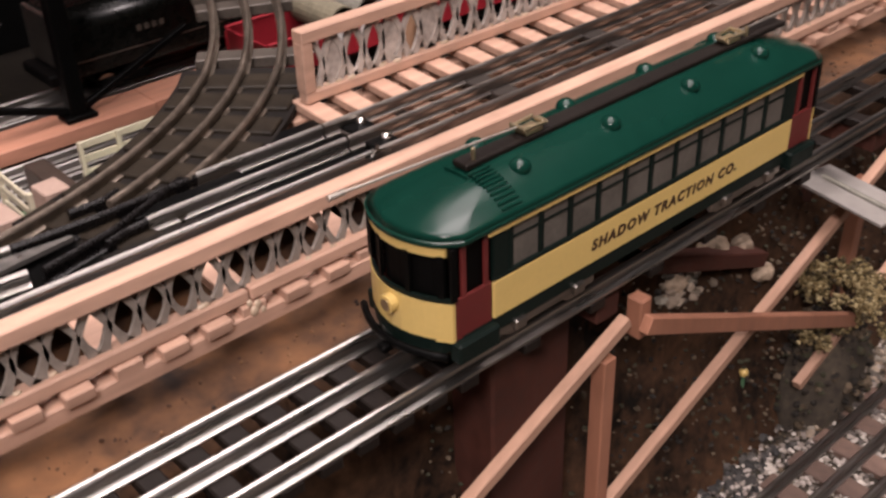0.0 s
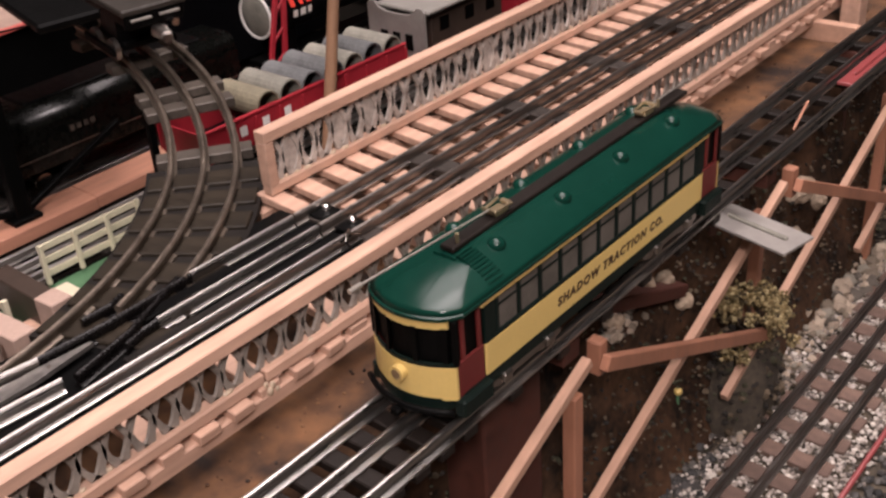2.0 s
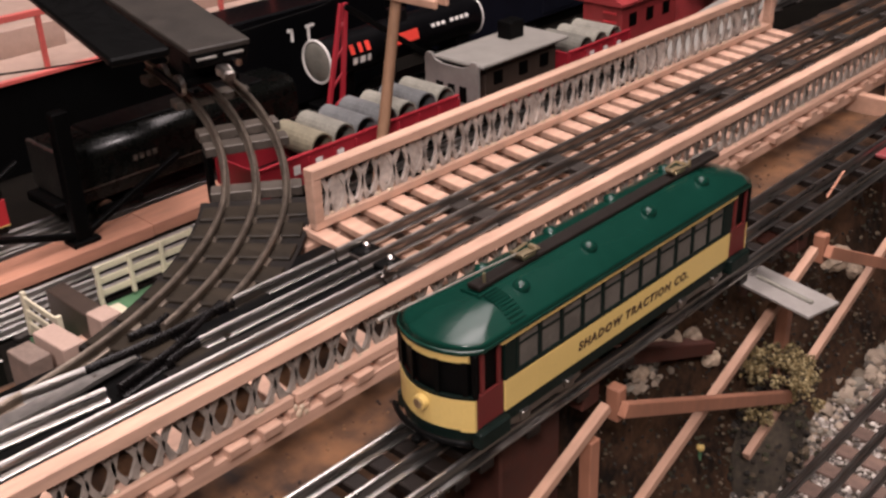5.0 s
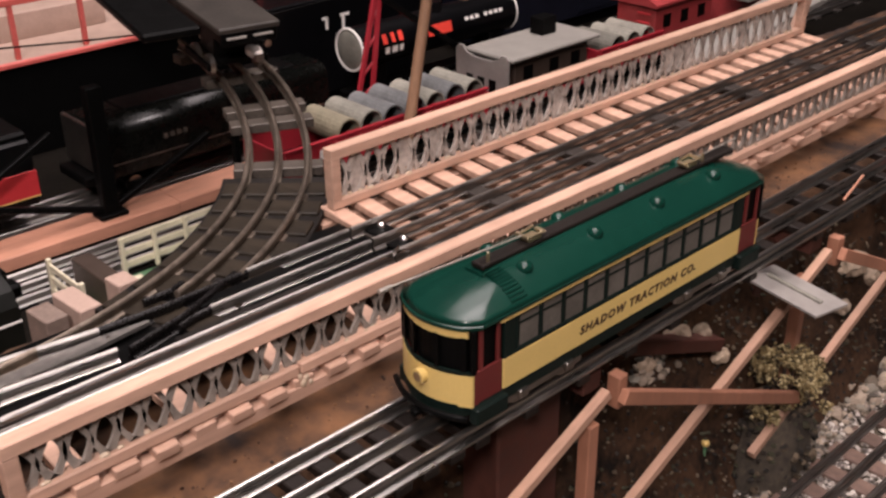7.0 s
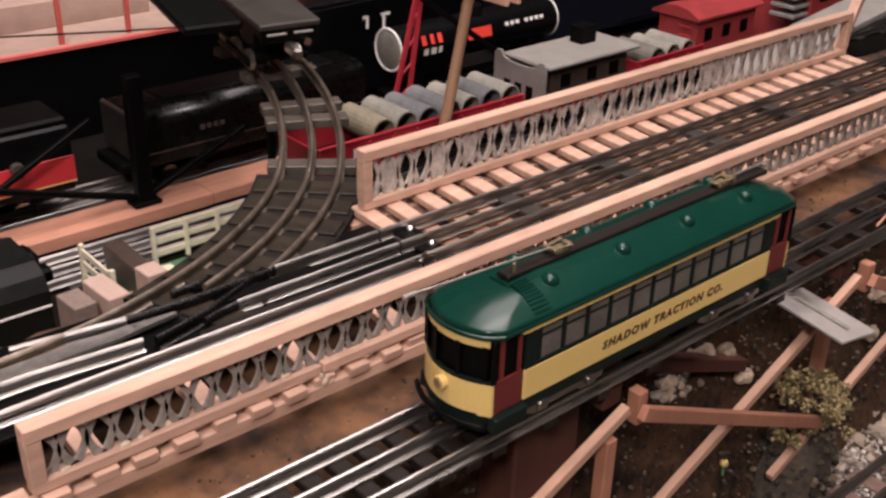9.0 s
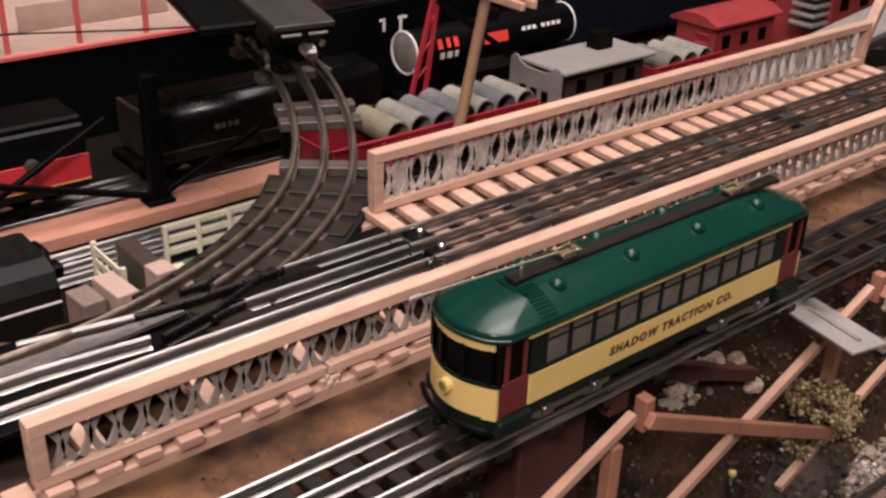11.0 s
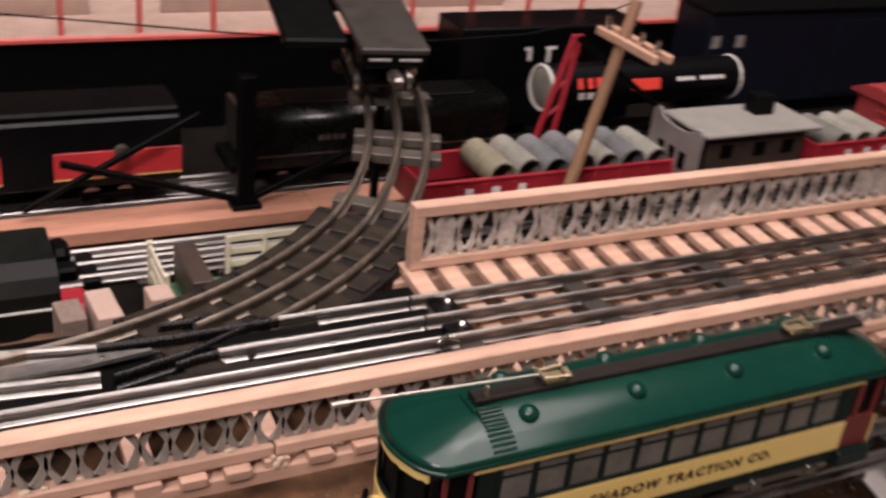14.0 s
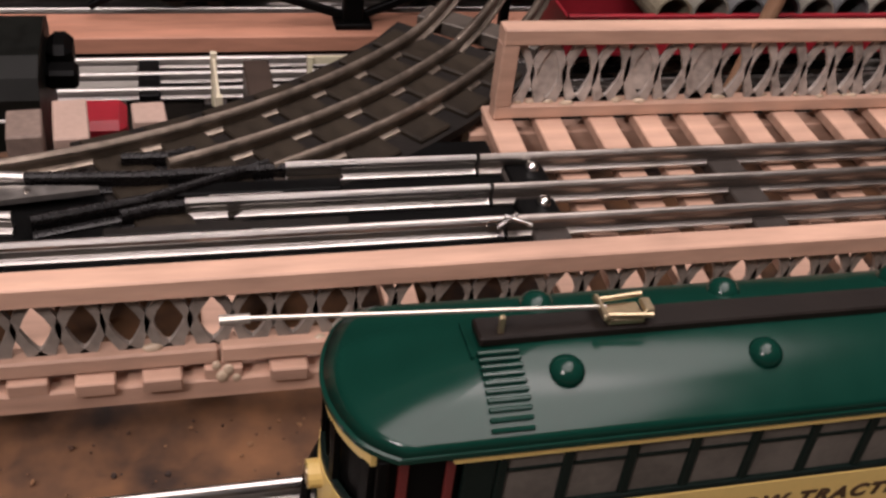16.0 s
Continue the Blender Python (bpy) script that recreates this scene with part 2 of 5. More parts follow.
def ground():
    """One sheet of scenic ground, low under the trestle and beyond it, falling to flat far off."""
    bm = bmesh.new()
    xs = [-8, -3, -1.5] + [-0.8 + 0.02 * i for i in range(111)] + [2.2, 4, 8]
    ys = [-8, -3, -1.0] + [-0.5 + 0.02 * i for i in range(81)] + [2, 4, 8]
    grid = []
    for y in ys:
        row = []
        for x in xs:
            z = GROUND
            if -0.5 < x < 1.5 and -0.5 < y < 1.2:
                z += 0.006 * noise.fractal(Vector((x * 14, y * 14, 0.3)), 0.8, 2.0, 4)
                if -0.105 < y < 0.0:
                    z = GROUND + 0.1 * (z - GROUND) + 0.001
            row.append(bm.verts.new((x, y, z)))
        grid.append(row)
    for j in range(len(ys) - 1):
        for i in range(len(xs) - 1):
            bm.faces.new((grid[j][i], grid[j][i + 1], grid[j + 1][i + 1], grid[j + 1][i]))
    return tagged(part("ground", bm, SOIL, smooth=True), "dark scenic soil with scatter on the layout", "ground", kind="structure")


ground()
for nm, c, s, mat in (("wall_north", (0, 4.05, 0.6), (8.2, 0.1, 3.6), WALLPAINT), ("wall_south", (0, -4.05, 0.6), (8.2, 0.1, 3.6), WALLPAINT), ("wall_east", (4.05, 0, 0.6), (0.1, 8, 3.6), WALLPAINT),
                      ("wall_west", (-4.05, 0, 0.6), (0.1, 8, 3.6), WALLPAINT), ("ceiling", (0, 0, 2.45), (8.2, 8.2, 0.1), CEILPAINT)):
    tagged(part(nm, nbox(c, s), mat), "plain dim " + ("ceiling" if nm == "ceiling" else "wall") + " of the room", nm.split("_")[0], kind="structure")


def terrace(name, prof, mat, label):
    """A strip of the earth bank, drawn along x from its profile, with bumps and holes."""
    bm = bmesh.new()
    rows = []
    for x in [-0.7 + 0.008 * i for i in range(226)]:
        row = []
        for y, z in prof:
            n = noise.fractal(Vector((x * 45, y * 45, z * 30)), 0.9, 2.1, 4)
            hole = noise.noise(Vector((x * 70, y * 70, 5.0)))
            dz = 0.0012 * n - (0.004 if hole > 0.48 and z == 0.006 else 0)
            row.append(bm.verts.new((x, y + (0.006 * n if z < 0.004 else 0), z + dz)))
        rows.append(row)
    for a, b in zip(rows, rows[1:]):
        for j in range(len(prof) - 1):
            bm.faces.new((a[j], b[j], b[j + 1], a[j + 1]))
    bmesh.ops.recalc_face_normals(bm, faces=bm.faces)
    return tagged(part(name, bm, mat, smooth=True), label, "embankment", kind="structure")


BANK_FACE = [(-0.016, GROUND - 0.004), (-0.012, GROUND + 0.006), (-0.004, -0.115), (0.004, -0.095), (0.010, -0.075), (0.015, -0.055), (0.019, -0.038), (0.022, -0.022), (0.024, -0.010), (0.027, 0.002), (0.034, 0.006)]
BANK_TOP = [(0.034 + 0.008 * i, 0.006) for i in range(21)] + [(0.203, 0.002), (0.206, -0.05), (0.208, GROUND)]
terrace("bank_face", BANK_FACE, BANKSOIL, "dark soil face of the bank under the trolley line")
terrace("terrace", BANK_TOP, EARTH, "blotchy ochre and brown painted earth beneath the bridge")
tagged(part("yard_deck", nbox((0.3, 0.80, -0.107), (2.4, 1.186, 0.068), 0.002), YARDSOIL), "deck under the lower yard tracks, darkened for the shade there", "deck", kind="structure")

# ---------------------------------------------------------------- trolley line
TY, TZ = 0.0017, 0.0262
straight_track("trolley_track", -0.35, 1.4, TY, TZ, STEEL, "three-rail tubular steel track on dark pressed ties", [-0.34 + 0.0138 * i for i in range(29)] + [0.075 + 0.033 * i for i in range(40)], RUNBOARD, (0.0080, 0.0385, 0.0045), -0.0091, 0.0166)


def trestle():
    t = thing("trestle", (0.1, -0.02, GROUND), "stained wooden trestle with crossed braces beside the trolley line", "trestle")
    o = Vector(t.location)
    for i in range(-2, 4):
        x = 0.108 + 0.193 * i
        if i >= 1:
            part("rear_post", nbox(Vector((x + 0.004, -0.012, -0.074)) - o, (0.0065, 0.0065, 0.130), 0.0004), STAIN, t)
        if i < 1:
            part("post", nbox(Vector((x + 0.003, -0.019, (GROUND - 0.010) / 2)) - o, (0.0066, 0.0066, -GROUND - 0.002), 0.0005), STAIN, t)
        part("head_block", nbox(Vector((x + 0.020, -0.020, 0.0045)) - o, (0.0062, 0.0070, 0.017), 0.0006), STAIN, t)
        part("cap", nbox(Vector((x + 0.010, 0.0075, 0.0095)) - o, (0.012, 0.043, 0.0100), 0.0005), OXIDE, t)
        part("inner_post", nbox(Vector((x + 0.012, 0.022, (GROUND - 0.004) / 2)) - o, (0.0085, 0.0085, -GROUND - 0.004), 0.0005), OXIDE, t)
        part("falling_brace", bar(bmesh.new(), Vector((x + 0.016, -0.0265, 0.0055)) - o, Vector((x + 0.190, -0.0265, -0.080)) - o, 0.0042, 0.0070, 0.0004), STAIN, t)
        part("rising_brace", bar(bmesh.new(), Vector((x + 0.206, -0.0200, 0.006)) - o, Vector((x - 0.040, -0.0200, -0.105)) - o, 0.0046, 0.0050, 0.0004), PINE_TAN, t)
        if i < 1:
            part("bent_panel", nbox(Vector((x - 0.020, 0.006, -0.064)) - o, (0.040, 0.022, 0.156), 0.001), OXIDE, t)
    return t


trestle()
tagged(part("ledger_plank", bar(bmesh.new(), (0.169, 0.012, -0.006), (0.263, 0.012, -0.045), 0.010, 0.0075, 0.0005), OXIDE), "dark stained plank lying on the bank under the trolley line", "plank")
p = thing("uncoupling_plate", (0.2645, -0.028, 0.004), "flat grey metal plate with a raised rib beside the track", "track plate")
part("plate", nbox((0, 0, 0), (0.024, 0.050, 0.0016), 0.0003, pose(0, 0, 0, 0, 0, -12)), ALU, p)
part("rib", nbox((0, 0, 0.0014), (0.0026, 0.036, 0.0018), 0.0006, pose(0, 0, 0, 0, 0, -12)), PIPEGREY, p)

# ---------------------------------------------------------------- bridge
BY, BZ = 0.115, 0.040
straight_track("bridge_track", 0.1015, 1.2, BY, BZ, OLDSTEEL, "three-rail tubular track across the wooden bridge", [0.115, 0.189] + [0.272 + 0.085 * i for i in range(11)], TIE, (0.012, 0.046, 0.005), -0.0075)


def lattice(length, height, pitch, films, stout=1.0):
    """A thin open lattice of crossing curved bars with a foot strip."""
    bm = bmesh.new()
    n = int(length / pitch)
    for i in range(n):
        x = (i + 0.5) * pitch
        for s in (-1, 1):
            pts = []
            lean = random.uniform(-0.10, 0.10) * pitch
            sharp = random.uniform(1.2, 1.9)
            wide = stout * random.uniform(0.85, 1.15)
            for k in range(7):
                f = k / 6
                bow = 0.06 + 0.94 * abs(2 * f - 1) ** sharp
                pts.append((x - s * pitch * 0.46 * bow + lean * (2 * f - 1), f * height))
            ring = []
            for k, (px, pz) in enumerate(pts):
                w = wide * (0.0011 + 0.0007 * abs(2 * k / 6 - 1)) + (0.0009 if k == 0 else 0)
                ring.append([bm.verts.new((px + dx, dy, pz)) for dx, dy in ((-w, -0.0008), (w, -0.0008), (w, 0.0008), (-w, 0.0008))])
            for a, b in zip(ring, ring[1:]):
                for j in range(4):
                    bm.faces.new((a[j], a[(j + 1) % 4], b[(j + 1) % 4], b[j]))
    for i in range(n - 1):
        if random.random() < films:
            box(bm, ((i + 1) * pitch, 0.0004, height * 0.5), (pitch * 0.66, 0.0005, height * random.uniform(0.5, 0.9)))
    bmesh.ops.recalc_face_normals(bm, faces=bm.faces)
    return bm


def truss(x0, x1, y, z0, z1, pitch, label, resin, joint=None, beads=0):
    t = thing("truss_side", (x0, y, z0), label, "bridge truss", group="truss sides of the bridge")
    L, H = x1 - x0, z1 - z0
    part("top_chord", nbox((L / 2, 0, H - 0.003), (L, 0.0075, 0.006), 0.0005), PINE, t)
    cuts = [0, L] if joint is None else [0, joint - x0, L]
    for k, (a, b) in enumerate(zip(cuts, cuts[1:])):
        part("bottom_chord", nbox(((a + b) / 2, -0.0007 * k, 0.0025 + 0.0007 * k), (b - a - 0.0006, 0.0065, 0.005), 0.0005), PINE, t)
    if joint is not None:
        bm = bmesh.new()
        for dx, dz, r in ((-0.001, 0.0002, 0.0012), (0.002, -0.0015, 0.0015), (0.0005, -0.0035, 0.0018), (0.004, -0.0045, 0.0012), (0.020, -0.0048, 0.0009)):
            bmesh.ops.create_icosphere(bm, subdivisions=2, radius=r, matrix=Matrix.Translation((joint - x0 + dx, -0.0042, dz)) @ Matrix.Diagonal((1, 0.5, 1.3, 1)))
        part("glue_run", bm, GLUE, t, "dried yellowish glue at the joint", smooth=True)
    if beads:
        bm = bmesh.new()
        for _ in range(beads):
            r = random.uniform(0.0006, 0.0017)
            bmesh.ops.create_icosphere(bm, subdivisions=2, radius=r, matrix=Matrix.Translation((random.uniform(0.008, L - 0.01), random.uniform(-0.0024, 0.0004), 0.0052)) @ Matrix.Diagonal((random.uniform(1.0, 2.0), 0.8, 0.8, 1)))
        tagged(part("glue", bm, GLUE, t, smooth=True), "dried clear glue along the bottom chord", kind="stuff")
    for x in (0.003, L - 0.003):
        part("end_post", nbox((x, 0, H / 2 - 0.0005), (0.006, 0.007, H - 0.011), 0.0004), PINE, t)
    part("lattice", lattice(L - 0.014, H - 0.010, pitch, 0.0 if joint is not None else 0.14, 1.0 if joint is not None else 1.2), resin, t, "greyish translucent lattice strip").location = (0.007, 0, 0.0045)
    return t


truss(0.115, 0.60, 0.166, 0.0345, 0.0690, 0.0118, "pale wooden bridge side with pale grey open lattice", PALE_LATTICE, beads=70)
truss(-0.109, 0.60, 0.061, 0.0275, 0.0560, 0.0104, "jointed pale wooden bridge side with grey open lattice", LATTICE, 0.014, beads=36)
deck = thing("bridge_deck", (0.25, BY, 0.025), "row of pale wooden ties on long stringers under the bridge track", "bridge deck")
tie_mesh = finish(nbox((0, 0, 0), (0.0098, 0.118, 0.0042), 0.0004), "bridge_tie", PINE)
long_tie_mesh = finish(nbox((0, -0.0012, 0), (0.0098, 0.1215, 0.0042), 0.0004), "bridge_tie", PINE)
short_tie_mesh = finish(nbox((0, -0.0547, 0), (0.0098, 0.0120, 0.0045), 0.0004), "bridge_tie", PINE)
stub_tie_mesh = finish(nbox((0, -0.0415, 0), (0.0098, 0.0330, 0.0045), 0.0004), "bridge_tie", PINE)
for i in range(26):
    x = 0.117 + 0.0192 * i + random.uniform(-0.001, 0.001)
    o = new("bridge_tie", long_tie_mesh if i % 2 else tie_mesh)
    o.parent = deck
    o.location = (x - 0.25, random.uniform(-0.001, 0.001), 0.0035)
    o.rotation_euler = (0.066, 0, random.uniform(-0.02, 0.02))
for i in range(14):
    x = -0.116 + 0.0165 * i + random.uniform(-0.001, 0.001)
    o = new("bridge_tie", stub_tie_mesh if i % 3 == 2 else short_tie_mesh)
    o.parent = deck
    o.location = (x - 0.25, random.uniform(-0.001, 0.001), 0.0034)
    o.rotation_euler = (0.066, 0, random.uniform(-0.02, 0.02))
part("stringer", nbox((0.0, -0.054, -0.0052), (0.74, 0.009, 0.0066), 0.0005), PINE, deck)
part("stringer", nbox((0.114, 0.054, -0.0019), (0.512, 0.009, 0.009), 0.0005), PINE, deck)


# ---------------------------------------------------------------- switch and curve
def switch():
    t = thing("track_switch", (0.0, BY, BZ), "three-rail track switch with shiny straight rails and a dull curved branch", "track switch")
    o = Vector(t.location)

    def rail(pts, mat):
        part("rail", sweep(bmesh.new(), RAIL, [Vector(q) - o for q in pts]), mat, t)
    rail([(-0.40, BY - GAUGE, BZ), (0.1003, BY - GAUGE, BZ)], STEEL)
    rail([(0.008, BY, BZ), (0.1003, BY, BZ)], STEEL)
    rail([(0.039, BY + GAUGE, BZ), (0.1003, BY + GAUGE, BZ)], STEEL)
    rail([(-0.40, BY + 0.001, BZ), (-0.085, BY + 0.001, BZ), (-0.039, BY - 0.0030, BZ)], STEEL)
    rail([(-0.085, BY + 0.0240, BZ), (-0.037, BY + 0.0168, BZ)], STEEL)
    rail([(-0.037, BY + 0.0168, BZ), (-0.004, BY + 0.0150, BZ), (0.039, BY + GAUGE, BZ - 0.0006)], GUARD)
    rail([(-0.034, BY - 0.0050, BZ - 0.0004), (-0.003, BY + 0.0030, BZ - 0.0004), (0.034, BY + 0.0200, BZ - 0.0004)], GUARD)
    rail([(-0.010, BY - 0.0035, BZ - 0.0010), (0.000, BY - 0.0005, BZ - 0.0010), (0.008, BY, BZ - 0.0006)], GUARD)
    rail([(-0.010, BY + 0.0270, BZ - 0.0010), (0.004, BY + 0.0270, BZ - 0.0010), (0.012, BY + 0.0300, BZ - 0.0010)], GUARD)
    CX, CY, R = CURVE_X, BY + CURVE_R, CURVE_R
    rail([(-0.40, BY + GAUGE, BZ)] + arc(CX, CY, R - GAUGE, 0, 89, 36, BZ), BROWNRAIL)
    rail(arc(CX, CY, R, 22, 89, 28, BZ), BROWNRAIL)
    rail(arc(CX, CY, R + GAUGE, 27, 89, 26, BZ), BROWNRAIL)
    bm = bmesh.new()
    pl = arc(CX, CY, R, 18, 50, 10, 0)
    sweep(bm, [(-0.031, -0.0068), (0.031, -0.0068), (0.031, -0.0100), (-0.031, -0.0100)], [Vector((a, b, c + BZ)) - o for a, b, c in pl])
    part("roadbed", bm, ROADBED, t)
    bm = bmesh.new()
    box(bm, Vector((-0.10, BY + 0.006, BZ - 0.0085)) - o, (0.42, 0.062, 0.003), 0.0005)
    part("base", bm, BLACK, t)
    bm = bmesh.new()
    plan = [(-0.115, 0.0065), (-0.045, 0.0065), (-0.016, 0.0105), (-0.0165, 0.0122), (-0.040, 0.0142), (-0.115, 0.0142)]
    low = [bm.verts.new(Vector((u, BY + v, BZ - 0.0045)) - o) for u, v in plan]
    top = [bm.verts.new(Vector((u, BY + v, BZ - 0.0026)) - o) for u, v in plan]
    bm.faces.new(top)
    bm.faces.new(low[::-1])
    for k in range(6):
        bm.faces.new((low[k], low[(k + 1) % 6], top[(k + 1) % 6], top[k]))
    bmesh.ops.recalc_face_normals(bm, faces=bm.faces)
    blade = part("switch_blade", bm, BLADE, t, "pointed grey switch blade")
    part("rivet", rod(bmesh.new(), Vector((-0.036, BY + 0.0108, BZ - 0.0027)) - o, Vector((-0.036, BY + 0.0108, BZ - 0.0020)) - o, 0.0009, 8), OLDSTEEL, blade)
    part("contact_strip", nbox(Vector((0.026, BY + 0.0062, BZ - 0.0040)) - o, (0.022, 0.0014, 0.002), 0.0003), STEEL, t)
    part("contact_strip", nbox(Vector((0.012, BY + 0.0085, BZ - 0.0036)) - o, (0.016, 0.0012, 0.002), 0.0003), STEEL, t)
    part("joint_block", nbox(Vector((0.030, BY + 0.0086, BZ - 0.0045)) - o, (0.050, 0.006, 0.004), 0.0005), BLACK, t)
    part("joint_block", nbox(Vector((0.020, BY - 0.0090, BZ - 0.0055)) - o, (0.070, 0.004, 0.003), 0.0005), ROADBED, t)
    for bx, by in ((0.1185, 0.0128), (0.1165, -0.0068)):
        part("screw", rod(bmesh.new(), Vector((bx, BY + by, BZ - 0.006)) - o, Vector((bx, BY + by, BZ - 0.0012)) - o, 0.0028, 12, 0.0018), CHROME, t, smooth=True)
        part("joint_clip", nbox(Vector((bx - 0.002, BY + by - 0.001, BZ - 0.0056)) - o, (0.013, 0.0100, 0.0034), 0.0006), BLACK, t)
    knot = bmesh.new()
    for a, b in (((0.094, -0.0205, 0.0), (0.106, -0.0185, -0.001)), ((0.100, -0.0180, 0.0006), (0.108, -0.0205, -0.0015)), ((0.097, -0.0215, -0.001), (0.104, -0.0172, 0.0008))):
        rod(knot, Vector((a[0], BY + a[1], BZ + a[2])) - o, Vector((b[0], BY + b[1], BZ + b[2])) - o, 0.0006, 6)
    part("wire_knot", knot, CHROME, t, "twisted bright wire at the rail joint")
    for a in (20, 24.5, 29, 33.5, 38, 42.5, 47):
        tie = part("pressed_tie", nbox((0, 0, 0), (0.0160, 0.058, 0.0036), 0.0006), BRANCH, t)
        (x, y, z), = arc(CX, CY, R, a, a, 1, BZ - 0.0068)[:1]
        tie.matrix_basis = Matrix.Translation(Vector((x, y, z)) - o) @ Matrix.Rotation(math.radians(a), 4, "Z")
    for a in (82,):
        (x, y, z), = arc(CX, CY, R, a, a, 1, BZ - 0.013)[:1]
        part("pier", nbox(Vector((x, y, (z - 0.073) / 2)) - o, (0.005, 0.005, z + 0.073), 0.0006), BLACK, t)
    for a in (53, 64, 68, 78, 87):
        bm = nbox((0, 0, 0), (0.012, 0.052, 0.006), 0.0005)
        tie = part("tie", bm, DULLGREY, t)
        (x, y, z), = arc(CX, CY, R, a, a, 1, BZ - 0.010)[:1]
        tie.matrix_basis = Matrix.Translation(Vector((x, y, z)) - o) @ Matrix.Rotation(math.radians(a), 4, "Z")
    return t


switch()


# ---------------------------------------------------------------- trolley car
def words(text, height, mat, parent, m, name="lettering", space=1.0):
    """Raised print from the built-in font, as a mesh part."""
    cu = bpy.data.curves.new(name, "FONT")
    cu.body, cu.size, cu.extrude, cu.align_x, cu.space_character = text, height, 0.00012, "CENTER", space
    cu.offset = 0.00024
    cu.shear = 0.18
    tmp = new("tmp", cu)
    me = bpy.data.meshes.new_from_object(tmp.evaluated_get(bpy.context.evaluated_depsgraph_get()))
    bpy.data.objects.remove(tmp)
    me.materials.clear()
    me.materials.append(mat)
    ob = new(name, me)
    ob.parent, ob.matrix_basis = parent, m
    return ob


def ends(w, end, bow, z, corner=0.004, n=12, eased=False):
    """Plan outline of the car: long straight sides, gently bowed ends with rounded corners."""
    half = []
    for k in range(n + 1):
        y = w * (1 - 2 * k / n)
        u = abs(y / w)
        cut = corner * max(0.0, (u - 0.7) / 0.3) ** 2 if eased else (corner if k in (0, n) else 0.0)
        half.append((end + bow * (1 - u ** 2) - cut, y))
    return [(x, y, z) for x, y in half] + [(-x, -y, z) for x, y in half]


def shell(bm, rows, cap=True):
    rings = [[bm.verts.new(q) for q in r] for r in rows]
    for a, b in zip(rings, rings[1:]):
        for j in range(len(a)):
            bm.faces.new((a[j], a[(j + 1) % len(a)], b[(j + 1) % len(a)], b[j]))
    if cap:
        bm.faces.new(rings[0][::-1])
        bm.faces.new(rings[-1])
    bmesh.ops.recalc_face_normals(bm, faces=bm.faces)
    return bm


def bowed(w0, w1, end, bow, z0, z1, side, thick=0.0011, n=10):
    """A curved plate across one end of the car, from y = w0 to w1."""
    bm = bmesh.new()
    cols = []
    W = 0.0196
    for k in range(n + 1):
        y = w0 + (w1 - w0) * k / n
        x = end + bow * (1 - (y / W) ** 2)
        cols.append([bm.verts.new((side * (x + d), y, z)) for d, z in ((0, z0), (thick, z0), (thick, z1), (0, z1))])
    for a, b in zip(cols, cols[1:]):
        for j in range(4):
            bm.faces.new((a[j], a[(j + 1) % 4], b[(j + 1) % 4], b[j]))
    bm.faces.new(cols[0])
    bm.faces.new(cols[-1])
    bmesh.ops.recalc_face_normals(bm, faces=bm.faces)
    return bm


